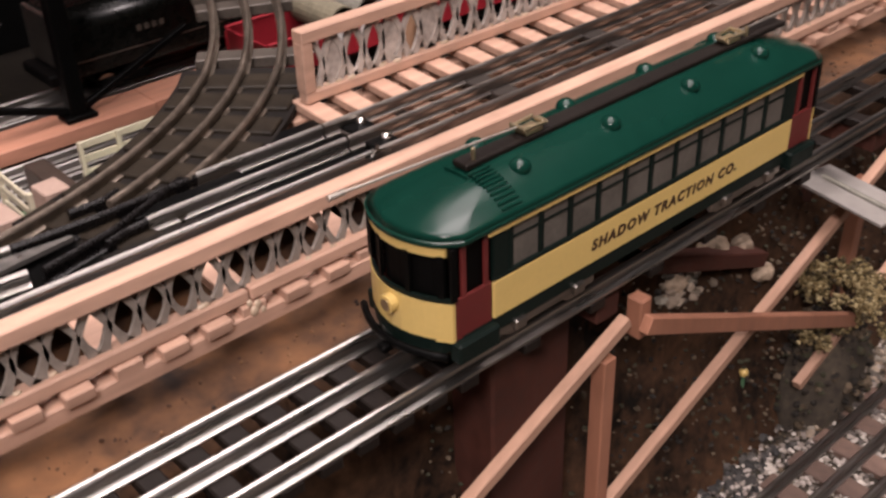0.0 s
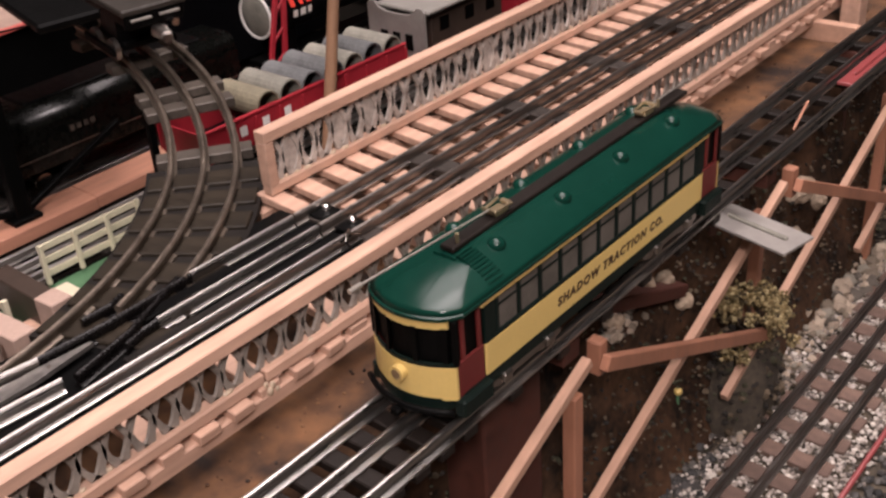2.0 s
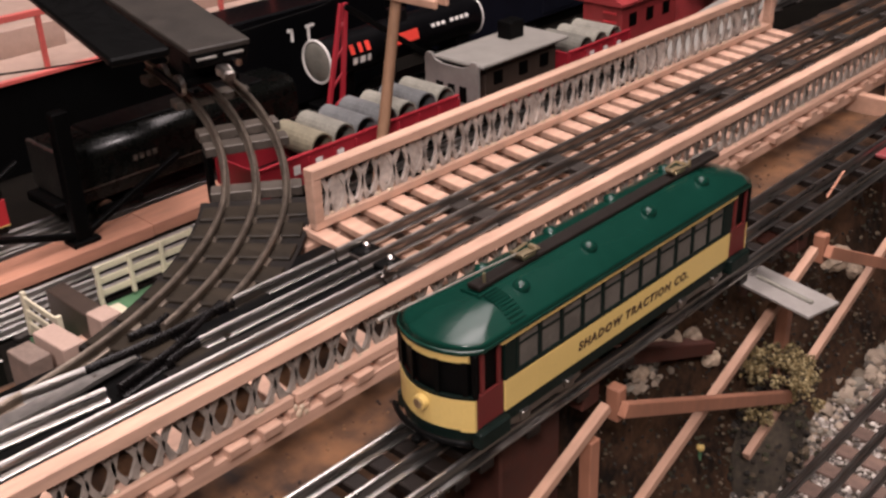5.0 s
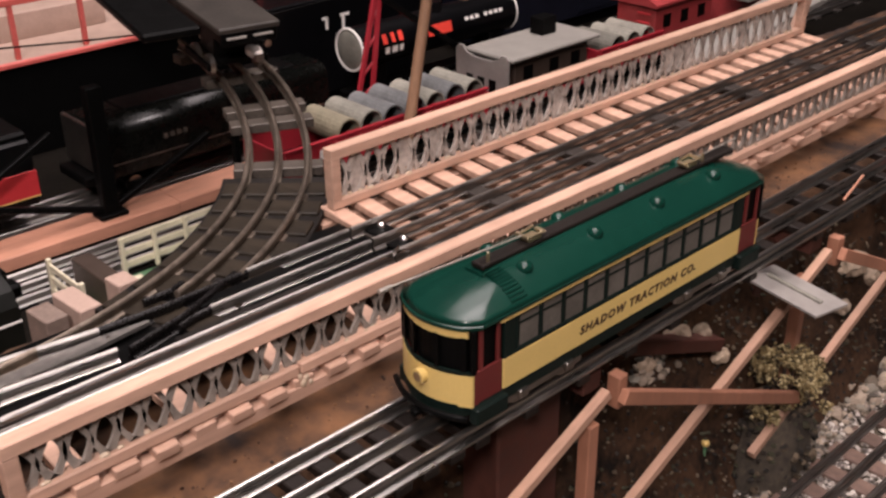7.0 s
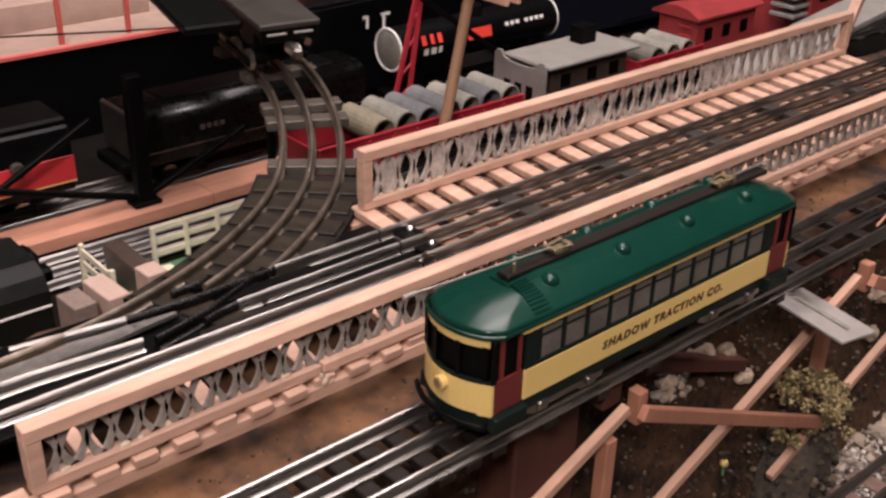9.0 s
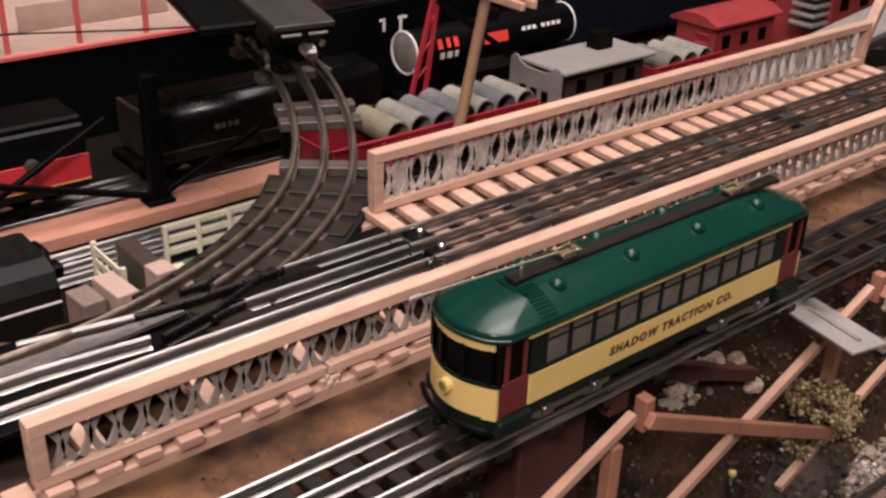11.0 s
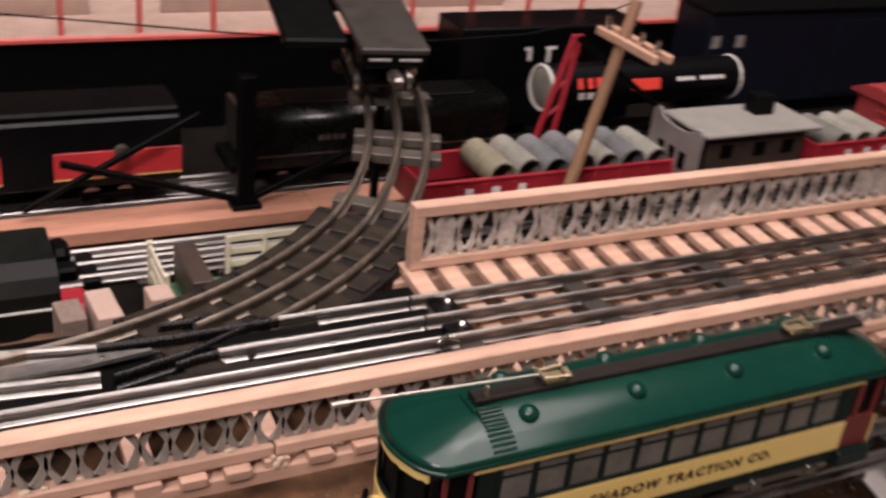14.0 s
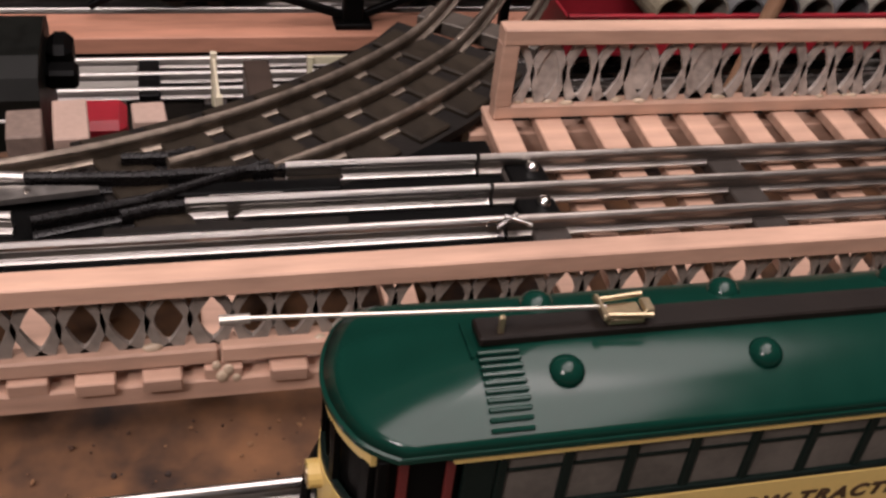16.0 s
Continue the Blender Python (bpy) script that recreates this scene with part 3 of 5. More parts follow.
def trolley():
    t = thing("trolley_car", (0.1365, TY - 0.0008, TZ), "toy trolley with glossy green roof and cream yellow sides", "trolley car")
    W = 0.0196
    SILL, BELT, EAVE = 0.0128, 0.0265, 0.0455
    roof = bmesh.new()
    edge = math.radians(46)
    R = 0.0212 / math.sin(edge)

    def rise(d):
        """Height of the arched roof over its rim, d in from the edge."""
        return R * (math.cos(math.asin((0.0212 - d) / R)) - math.cos(edge))
    rim = bmesh.new()
    shell(rim, [ends(0.0210, 0.0972, 0.0080, EAVE, 0.003, 28, True), ends(0.0215, 0.0977, 0.0085, EAVE + 0.0005, 0.003, 28, True), ends(0.0215, 0.0977, 0.0085, EAVE + 0.0017, 0.003, 28, True), ends(0.0211, 0.0971, 0.0082, EAVE + 0.0020, 0.003, 28, True)])
    part("roof_rim", rim, GREEN, t)
    rows = []
    for d in (0.0, 0.0015, 0.0031, 0.0048, 0.0065, 0.0083, 0.0102, 0.0121, 0.0140, 0.0159, 0.0178, 0.0196):
        f = d / 0.0212
        rows.append(ends(0.0212 - d, 0.0972 - 1.9 * d, 0.0082 * (1 - f), EAVE + 0.0020 + rise(d), 0.003 * (1 - f), 28, True))
    shell(roof, rows)
    part("roof", roof, GREEN, t, "glossy dark green roof", smooth=True)

    def crown(y):
        """Height of the roof's top at y from the middle."""
        return EAVE + 0.0020 + rise(max(0.0, 0.0212 - abs(y)))
    part("interior_core", shell(bmesh.new(), [ends(0.0160, 0.0930, 0.0065, SILL), ends(0.0165, 0.0930, 0.0065, EAVE)]), BLACK, t)
    part("underframe", shell(bmesh.new(), [ends(0.0185, 0.0955, 0.0080, 0.0068), ends(0.0200, 0.0975, 0.0085, 0.0076), ends(0.0200, 0.0975, 0.0085, SILL - 0.0002)]), GREEN_MATT, t)
    # sides
    for s in (-1, 1):
        y = s * W
        side = part("side_panel", nbox((0, y, (SILL + BELT) / 2), (0.163, 0.0012, BELT - SILL), 0.0003), YELLOW, t, "cream yellow panel with dark lettering")
        part("belt_rail", nbox((0, y - s * 0.0002, BELT + 0.0009), (0.163, 0.0016, 0.0018), 0.0003), GREEN_MATT, t)
        part("letterboard", nbox((0.0, y + s * 0.0006, EAVE - 0.0008), (0.168, 0.0014, 0.0020), 0.0003), YELLOW, t, "yellow strip under the eave")
        zc, hh = (BELT + 0.0018 + EAVE - 0.0018) / 2, EAVE - BELT - 0.0036
        for k in range(12):
            x = -0.0737 + 0.01355 * k
            part("window_post", nbox((x, y - s * 0.0003, zc), (0.0021, 0.0014, hh), 0.0003), GREEN_MATT, t)
            if k < 11:
                part("window", nbox((x + 0.00678, y - s * 0.0007, zc), (0.0113, 0.0006, hh)), BLIND, t, "greyish window lining")
                part("sash_bar", nbox((x + 0.00678, y - s * 0.0004, zc + hh * 0.18), (0.0112, 0.0008, 0.0007)), GREEN_MATT, t)
        for x in (-0.0782, 0.0790):
            part("corner_pier", nbox((x, y - s * 0.0004, zc), (0.0064, 0.0018, hh + 0.001), 0.0003), GREEN_MATT, t)
        m = Matrix.Translation((0.0045 * -s, y + s * 0.0007, 0.0180)) @ Matrix.Rotation(math.pi / 2, 4, "X")
        if s > 0:
            m = m @ Matrix.Rotation(math.pi, 4, "Y")
        words("SHADOW TRACTION CO.", 0.0053, INK, side, m @ Matrix.Diagonal((1.08, 1, 1, 1)), space=1.27)
        # doors at both ends of each side
        for e in (-1, 1):
            xd = e * 0.0895
            door = part("door", nbox((xd, y - s * 0.0006, (SILL + BELT) / 2 - 0.0004), (0.0155, 0.0012, BELT - SILL + 0.0016), 0.0003), MAROON, t, "maroon folding door")
            for dx, w in ((-0.0036, 0.0020), (0.0056, 0.0018)):
                part("door_stile", nbox((xd + dx, y - s * 0.0006, (BELT + EAVE) / 2), (w, 0.0012, EAVE - BELT - 0.001), 0.0002), MAROON, door)
            part("door_glass", nbox((xd + 0.0005, y - s * 0.0016, (BELT + EAVE) / 2), (0.0140, 0.0006, EAVE - BELT - 0.001)), BLACK, door)
            part("step", nbox((xd, y + s * 0.0006, 0.0082), (0.0175, 0.0050, 0.0078), 0.0008), GREEN_MATT, t)
            part("corner_post", nbox((e * 0.0972, y - s * 0.0004, (BELT + EAVE) / 2), (0.0022, 0.0020, EAVE - BELT), 0.0003), BLACK, t)
    # ends
    for e in (-1, 1):
        dash = part("dash_panel", bowed(-W, W, 0.0970, 0.0075, SILL - 0.001, BELT - 0.0005, e), YELLOW, t, "curved yellow dash panel")
        part("end_fascia", bowed(-W + 0.002, W - 0.002, 0.0966, 0.0075, EAVE - 0.0034, EAVE - 0.0006, e), YELLOW, t, "yellow fascia over the end windows")
        part("end_belt", bowed(-W, W, 0.0968, 0.0075, BELT - 0.0005, BELT + 0.0012, e), GREEN_MATT, t)
        for y in (-0.0165, -0.0065, 0.0065, 0.0165):
            part("end_window_post", bowed(y - 0.0009, y + 0.0009, 0.0967, 0.0075, BELT + 0.001, EAVE - 0.003, e, n=1), BLACK, t)
        for y in (-0.0115, 0.0, 0.0115):
            part("end_window", bowed(y - 0.0050, y + 0.0050, 0.0955, 0.0075, BELT + 0.001, EAVE - 0.003, e, thick=0.0005, n=3), BLACK, t)
        lampm = part("headlight", rod(bmesh.new(), (e * 0.1042, 0, 0.0215), (e * 0.1082, 0, 0.0215), 0.0031, 16), YELLOW, t, "yellow headlight drum", smooth=False)
        part("lens", rod(bmesh.new(), (e * 0.1080, 0, 0.0215), (e * 0.1085, 0, 0.0215), 0.0021, 14), BRASS, lampm)
        fender = bmesh.new()
        pts = [(e * (0.1010 + 0.0070 * (1 - (y / 0.021) ** 2)), y, 0.0085) for y in [0.0205 - 0.0041 * k for k in range(11)]]
        sweep(fender, [(0.0012 * math.cos(a), 0.0016 * math.sin(a)) for a in [math.pi / 4 * k for k in range(8)]], pts)
        part("fender", fender, BLACK, t, "black bumper bar", smooth=True)
        part("coupler", nbox((e * 0.1085, 0, 0.0062), (0.006, 0.004, 0.003), 0.0006), BLACK, t)
    # trucks
    for x in (-0.056, 0.056):
        truck = part("truck", nbox((x, 0, 0.0066), (0.044, 0.026, 0.004), 0.001), BLACK, t)
        for s in (-1, 1):
            part("side_frame", nbox((x, s * 0.0185, 0.0056), (0.046, 0.0022, 0.0040), 0.0006), OLDSTEEL, truck)
            for dx in (-0.014, 0.014):
                part("wheel", rod(bmesh.new(), (x + dx, s * 0.0140, 0.0062), (x + dx, s * 0.0172, 0.0062), 0.0062, 18), OLDSTEEL, truck)
                part("journal_box", nbox((x + dx, s * 0.0202, 0.0060), (0.0052, 0.0024, 0.0044), 0.0006), OLDSTEEL, truck)
    part("motor_box", nbox((0.004, 0, 0.0055), (0.040, 0.028, 0.0055), 0.001), BLACK, t)
    # roof fittings
    zb = crown(0)
    part("running_board", nbox((0.010, 0.0004, zb + 0.0006), (0.172, 0.0066, 0.0022), 0.0004), RUNBOARD, t, "dark running board along the roof")
    for x in (-0.0600, -0.0172, 0.0256, 0.0684):
        for y in (-0.0098, 0.0100):
            bm = bmesh.new()
            bmesh.ops.create_uvsphere(bm, u_segments=16, v_segments=9, radius=0.0037, matrix=Matrix.Translation((x, y, crown(y) - 0.0004)) @ Matrix.Diagonal((1, 1, 0.85, 1)))
            part("roof_vent", bm, GREEN, t, smooth=True)
    for e in (-1, 1):
        for k in range(10):
            y = -0.0050 - 0.00155 * k if e < 0 else 0.0050 + 0.00155 * k
            slope = math.degrees(math.atan2(crown(y + 0.0005) - crown(y - 0.0005), 0.001))
            part("louvre", nbox((0, 0, 0), (0.0086, 0.0009, 0.0013), 0.0002, pose(e * 0.0728, y, crown(y) + 0.0001, slope, 0, 0)), GREEN, t)
        part("roof_seam", nbox((e * 0.0778, 0, zb - 0.0014), (0.0005, 0.010, 0.0016)), GREEN, t)
    # trolley poles: sprung base, wire and wheel
    for x, e in ((-0.0455, -1), (0.0625, 1)):
        base = part("pole_base", nbox((x, 0.0004, zb + 0.0026), (0.008, 0.0055, 0.0016), 0.0004), BRASS, t, "brass sprung pole base")
        for dy in (-0.0033, 0.0033):
            part("spring", rod(bmesh.new(), (x - 0.0050, 0.0004 + dy * 0.7, zb + 0.0046), (x + 0.0050, 0.0004 + dy, zb + 0.0046), 0.0006, 8), BRASS, base)
        part("yoke", nbox((x - 0.0050 * -e, 0.0004, zb + 0.0046), (0.0012, 0.0072, 0.0016), 0.0003), BRASS, base)
        part("hook", nbox((x + 0.0050 * -e, 0.0004, zb + 0.0042), (0.0022, 0.0040, 0.0014), 0.0003), BRASS, base)
        if e < 0:
            pole = part("trolley_pole", rod(bmesh.new(), (x - 0.004, 0.0004, zb + 0.0048), (-0.1200, 0.0004, zb + 0.0085), 0.00045, 8), WIRE, t, "thin bright trolley pole")
            part("pole_wheel", rod(bmesh.new(), (-0.1250, 0.0004, zb + 0.0085), (-0.1195, 0.0004, zb + 0.0085), 0.0010, 10), WIRE, pole)
        else:
            part("trolley_pole", rod(bmesh.new(), (x + 0.004, 0.0004, zb + 0.0040), (x + 0.040, 0.001, zb + 0.0040), 0.00045, 8), WIRE, t)
        part("pole_clip", nbox((e * 0.0715, -0.0012, zb + 0.0036), (0.0012, 0.0012, 0.0042), 0.0002), BRASS, t)
    return t


trolley()

# ---------------------------------------------------------------- lower ground track
straight_track("ground_track", -0.3, 1.4, -0.055, -0.130, OLDSTEEL, "dark three-rail track on brown ties in pale ballast", [-0.29 + 0.0235 * i for i in range(70)], BROWNTIE, (0.012, 0.050, 0.004), -0.0088)

# ---------------------------------------------------------------- lower yard
YZ, LY = -0.0640, 0.487
MOTORRED = material("dark_red_case", (0.16, 0.018, 0.024), 0.45, vary=0.2)
CABRED = material("dull_caboose_red", (0.34, 0.040, 0.042), 0.5, vary=0.2)
OLIVE = material("dark_olive_paint", (0.0055, 0.0062, 0.0048), 0.5, vary=0.3, scale=40, fine=200, bump=0.1, spec=0.2)
NAVY = material("navy_black_paint", (0.005, 0.006, 0.012), 0.5, vary=0.2, spec=0.2)
straight_track("yard_track", -0.5, 1.3, 0.388, YZ, YARDSTEEL, "bright three-rail yard track on dark ties", [-0.49 + 0.052 * i for i in range(34)], TIE, (0.012, 0.050, 0.005), -0.0088)
straight_track("yard_track", -0.5, 1.3, LY, YZ, YARDSTEEL, "bright three-rail yard track on dark ties", [-0.49 + 0.052 * i for i in range(34)], TIE, (0.012, 0.050, 0.005), -0.0088)
ps = thing("pine_strip", (0.05, 0.4385, -0.066), "long reddish pine strips lying between the yard tracks", "wood strip")
part("plank", nbox((-0.130, 0, 0), (0.489, 0.032, 0.010), 0.0006), PINE_RED, ps)
part("plank", nbox((0.245, 0.0008, 0), (0.260, 0.032, 0.0098), 0.0006), PINE_RED, ps)


def rail_truck(parent, x, z=0.0):
    """Four-wheel truck standing on rails whose tops are at z."""
    tr = part("truck", nbox((x, 0, z + 0.009), (0.036, 0.026, 0.005), 0.001), BLACK, parent)
    for s in (-1, 1):
        part("side_frame", nbox((x, s * 0.0200, z + 0.0075), (0.040, 0.0024, 0.0055), 0.0008), BLACK, tr)
        for dx in (-0.0115, 0.0115):
            part("wheel", rod(bmesh.new(), (x + dx, s * 0.0150, z + 0.0068), (x + dx, s * 0.0182, z + 0.0068), 0.0068, 16), OLDSTEEL, tr)
    return tr


def gondola(x0, x1, y, pipes, label):
    L = x1 - x0
    g = thing("gondola_car", ((x0 + x1) / 2, y, YZ), label, "freight car", group="red gondola cars")
    part("floor", nbox((0, 0, 0.0195), (L, 0.050, 0.004), 0.0005), BLACK, g)
    for s in (-1, 1):
        side = part("side", nbox((0, s * 0.0255, 0.0305), (L, 0.0018, 0.0235), 0.0004), REDPAINT, g)
        part("rim", nbox((0, s * 0.0258, 0.0430), (L + 0.002, 0.0032, 0.0022), 0.0004), REDPAINT, side)
        n = int(L / 0.022)
        for k in range(n + 1):
            part("rib", nbox((-L / 2 + L * k / n, s * 0.0270, 0.0300), (0.0022, 0.0016, 0.0210), 0.0003), REDPAINT, side)
        for k in range(3):
            part("print_bar", nbox((-L / 2 + 0.035 + 0.022 * k, s * 0.0266, 0.0330), (0.0065, 0.0004, 0.0075)), WHITE, side)
    for s in (-1, 1):
        part("end", nbox((s * L / 2, 0, 0.0305), (0.0018, 0.050, 0.0235), 0.0004), REDPAINT, g)
    for x in (-L / 2 + 0.030, L / 2 - 0.030):
        rail_truck(g, x)
    for px, dz, mat in pipes:
        p = thing("pipe", (px, y - 0.002, YZ + 0.0220 + 0.0112 + dz), "short open grey pipe lying in the red gondola", "pipe", group="pipe load")
        bm = bmesh.new()
        n = 20
        rows = []
        for r, yy in ((0.0112, -0.024), (0.0112, 0.024), (0.0100, 0.024), (0.0100, -0.024)):
            rows.append([bm.verts.new((r * math.cos(2 * math.pi * k / n), yy, r * math.sin(2 * math.pi * k / n))) for k in range(n)])
        for i in range(4):
            a, b = rows[i], rows[(i + 1) % 4]
            for k in range(n):
                bm.faces.new((a[k], a[(k + 1) % n], b[(k + 1) % n], b[k]))
        bmesh.ops.recalc_face_normals(bm, faces=bm.faces)
        part("tube", bm, mat, p, smooth=False)
    return g


gondola(0.222, 0.436, 0.388, [(0.284 + 0.0228 * i, 0.010 + 0.0012 * (i % 2), mat) for i, mat in enumerate((PIPETAN, PIPEGREY, PIPEBLUE, PIPEBLUE, PIPEGREY, PIPEBLUE, PIPEGREY))], "red gondola car carrying a row of grey pipes")
gondola(0.592, 0.690, 0.388, [(0.618 + 0.0235 * i, 0.008, PIPEGREY) for i in range(3)], "red gondola car with a few grey pipes")


def cabin():
    """Flat-roofed work cabin with an end railing and a black smoke stack."""
    c = thing("work_caboose", (0.518, 0.388, YZ), "work caboose with flat grey roof and black chimney", "caboose")
    part("frame", nbox((0, 0, 0.017), (0.135, 0.046, 0.005), 0.0006), REDPAINT, c)
    part("cabin_wall", nbox((0.008, 0, 0.039), (0.100, 0.044, 0.038), 0.0008), DARKBROWN, c)
    roof = part("roof", nbox((0.006, 0, 0.0605), (0.122, 0.060, 0.0040), 0.0012), GREYROOF, c, "flat grey roof")
    part("chimney", nbox((0.030, 0.010, 0.0705), (0.020, 0.016, 0.0165), 0.0008), BLACK, roof, "square black chimney")
    rim = [(-0.032, 0.022), (0.032, 0.022), (0.032, 0.064), (0.029, 0.067), (0.024, 0.067), (0.020, 0.062), (0.012, 0.0595), (0.0, 0.0590), (-0.012, 0.0595), (-0.020, 0.062), (-0.024, 0.067), (-0.029, 0.067), (-0.032, 0.064)]
    end = bmesh.new()
    lo = [end.verts.new((-0.0625, y, z)) for y, z in rim]
    hi = [end.verts.new((-0.0600, y, z)) for y, z in rim]
    end.faces.new(lo)
    end.faces.new(hi[::-1])
    for k in range(len(rim)):
        end.faces.new((lo[k], lo[(k + 1) % len(rim)], hi[(k + 1) % len(rim)], hi[k]))
    bmesh.ops.recalc_face_normals(end, faces=end.faces)
    plate = part("end_plate", end, ALU, c, "bare metal end plate with raised shoulders")
    for y in (-0.014, 0.0, 0.014):
        part("opening", nbox((-0.0627, y, 0.036), (0.0010, 0.0080, 0.0140)), BLACK, plate)
    for s in (-1, 1):
        for x in (-0.025, 0.010, 0.040):
            part("cabin_window", nbox((x, s * 0.0223, 0.044), (0.012, 0.0010, 0.012), 0.0002), BLACK, c)
    for x in (-0.038, 0.038):
        rail_truck(c, x)
    return c


cabin()


def tank_car():
    t = thing("tank_car", (0.487, LY, YZ), "black tank car with white rims and red and white print", "tank car")
    z = 0.061
    part("tank", rod(bmesh.new(), (-0.100, 0, z), (0.100, 0, z), 0.0195, 40), LOCO, t, "glossy black tank", smooth=False)
    for e in (-1, 1):
        bm = bmesh.new()
        bmesh.ops.create_uvsphere(bm, u_segments=24, v_segments=10, radius=1.0, matrix=Matrix.Translation((e * 0.100, 0, z)) @ Matrix.Diagonal((0.004, 0.0180, 0.0180, 1)))
        part("end_cap", bm, PIPEGREY if e < 0 else LOCO, t, smooth=True)
        rim = bmesh.new()
        for k in range(28):
            a0, a1 = 2 * math.pi * k / 28, 2 * math.pi * (k + 1) / 28
            rod(rim, (e * 0.1005, 0.0192 * math.cos(a0), z + 0.0192 * math.sin(a0)), (e * 0.1005, 0.0192 * math.cos(a1), z + 0.0192 * math.sin(a1)), 0.0012, 6)
        part("rim", rim, WHITE, t, "white painted rim")
    part("dome", rod(bmesh.new(), (0.0, 0, z + 0.014), (0.0, 0, z + 0.027), 0.010, 20), LOCO, t)
    part("frame", nbox((0, 0, 0.020), (0.215, 0.020, 0.006), 0.0008), BLACK, t)
    for x in (-0.078, 0.078):
        part("saddle", nbox((x, 0, 0.034), (0.020, 0.026, 0.024), 0.001), BLACK, t)
        rail_truck(t, x)

    def on_tank(name, x, ang, w, h, mat):
        a = math.radians(ang)
        m = Matrix.Translation((x, -0.0197 * math.cos(a), z + 0.0197 * math.sin(a))) @ Matrix.Rotation(-a, 4, "X")
        part(name, nbox((0, 0, 0), (w, 0.0004, h), 0, m), mat, t)
    for x, w in ((-0.074, 0.005), (-0.064, 0.004), (-0.055, 0.005)):
        on_tank("red_mark", x, 24, w, 0.009, REDPRINT)
    for x, w in ((-0.072, 0.005), (-0.063, 0.006), (-0.055, 0.004)):
        on_tank("white_mark", x, -8, w, 0.006, WHITE)
    on_tank("red_panel", -0.006, 14, 0.030, 0.010, REDPRINT)
    for x in (0.030, 0.037, 0.044, 0.056, 0.063, 0.070, 0.077):
        on_tank("white_mark", x, 22, 0.0045, 0.0035, WHITE)
    return t


tank_car()


def steam_engine():
    """Tender with rounded shoulders and a long boiler behind it."""
    t = thing("steam_locomotive", (0.255, LY, YZ), "black steam locomotive tender with rounded top, in shade", "locomotive")
    bm = bmesh.new()
    prof = [(-0.027, 0.020), (-0.027, 0.052)] + [(-0.027 + 0.013 * (1 - math.cos(math.radians(a))), 0.052 + 0.013 * math.sin(math.radians(a))) for a in (12, 24, 36, 48, 60, 72, 84, 90)]
    prof = prof + [(-u, v) for u, v in prof[::-1]]
    sweep(bm, prof, [(-0.130, 0, 0), (0.085, 0, 0)])
    body = part("tender_body", bm, TENDER, t, "dark tender body with rounded shoulders and small pale lettering")
    for f in body.data.polygons:
        f.use_smooth = abs(f.normal.x) < 0.5 and f.normal.z > 0.05
    part("belt_line", nbox((-0.02, -0.0272, 0.030), (0.21, 0.0006, 0.0010)), OLDSTEEL, t)
    for k in range(4):
        part("print_bar", nbox((-0.075 + 0.0058 * k, -0.0273, 0.0425), (0.0036, 0.0004, 0.0042)), DULLGREY, t)
    part("tender_deck", nbox((-0.02, 0, 0.0655), (0.16, 0.030, 0.003), 0.001), BLACK, t)
    part("buffer", nbox((-0.137, 0, 0.020), (0.012, 0.044, 0.008), 0.001), BLACK, t)
    part("rear_plate", nbox((-0.132, 0, 0.044), (0.004, 0.050, 0.038), 0.001), OLDSTEEL, t)
    for x in (-0.090, 0.045):
        rail_truck(t, x)
    part("frame", nbox((-0.02, 0, 0.0185), (0.225, 0.034, 0.004), 0.0008), BLACK, t)
    return t


steam_engine()


def high_platform():
    """Tan platform behind the yard with a black face and a red railing."""
    t = thing("raised_platform", (0.1, 0.62, -0.073), "tan platform with black face and red railing", "platform")
    o = Vector(t.location)
    part("deck", nbox(Vector((0.05, 0.80, 0.009)) - o, (1.3, 0.36, 0.006), 0.001), PLATFORM, t)
    part("front_wall", nbox(Vector((0.05, 0.624, -0.034)) - o, (1.3, 0.008, 0.078), 0.0008), BLACK, t)
    part("edge_trim", nbox(Vector((0.05, 0.6185, 0.0095)) - o, (1.3, 0.005, 0.004), 0.0006), RAILRED, t, "red edge strip")
    for k in range(20):
        x = -0.53 + 0.0610 * k
        part("railing_post", nbox(Vector((x, 0.6230, 0.035)) - o, (0.0042, 0.0042, 0.046), 0.0004), RAILRED, t)
    part("handrail", nbox(Vector((0.05, 0.6230, 0.060)) - o, (1.24, 0.0055, 0.0055), 0.0005), RAILRED, t)
    for k in range(5):
        part("low_panel", nbox(Vector((-0.42 + 0.20 * k, 0.68, 0.024)) - o, (0.14, 0.005, 0.024), 0.0008), PLATFORM, t)
    return t


high_platform()


def black_gantry():
    """Black steel post with crossed diagonals standing on the pine strip."""
    t = thing("steel_gantry", (0.115, 0.437, -0.061), "black steel gantry post with diagonal struts on the pine strip", "gantry")
    part("leg", nbox((0, 0, 0.050), (0.012, 0.010, 0.100), 0.0008), BLACK, t)
    part("foot", nbox((0, 0, 0.002), (0.022, 0.016, 0.004), 0.0008), BLACK, t)
    for dx, dz in ((-0.125, 0.044), (0.090, 0.040)):
        part("strut", bar(bmesh.new(), (math.copysign(0.004, dx), 0, 0.006), (dx, 0.002, dz), 0.0045, 0.0045, 0.0005), BLACK, t)
    part("strut", bar(bmesh.new(), (-0.150, 0.010, 0.008), (-0.030, 0.010, 0.070), 0.0040, 0.0040, 0.0005), BLACK, t)
    return t


black_gantry()


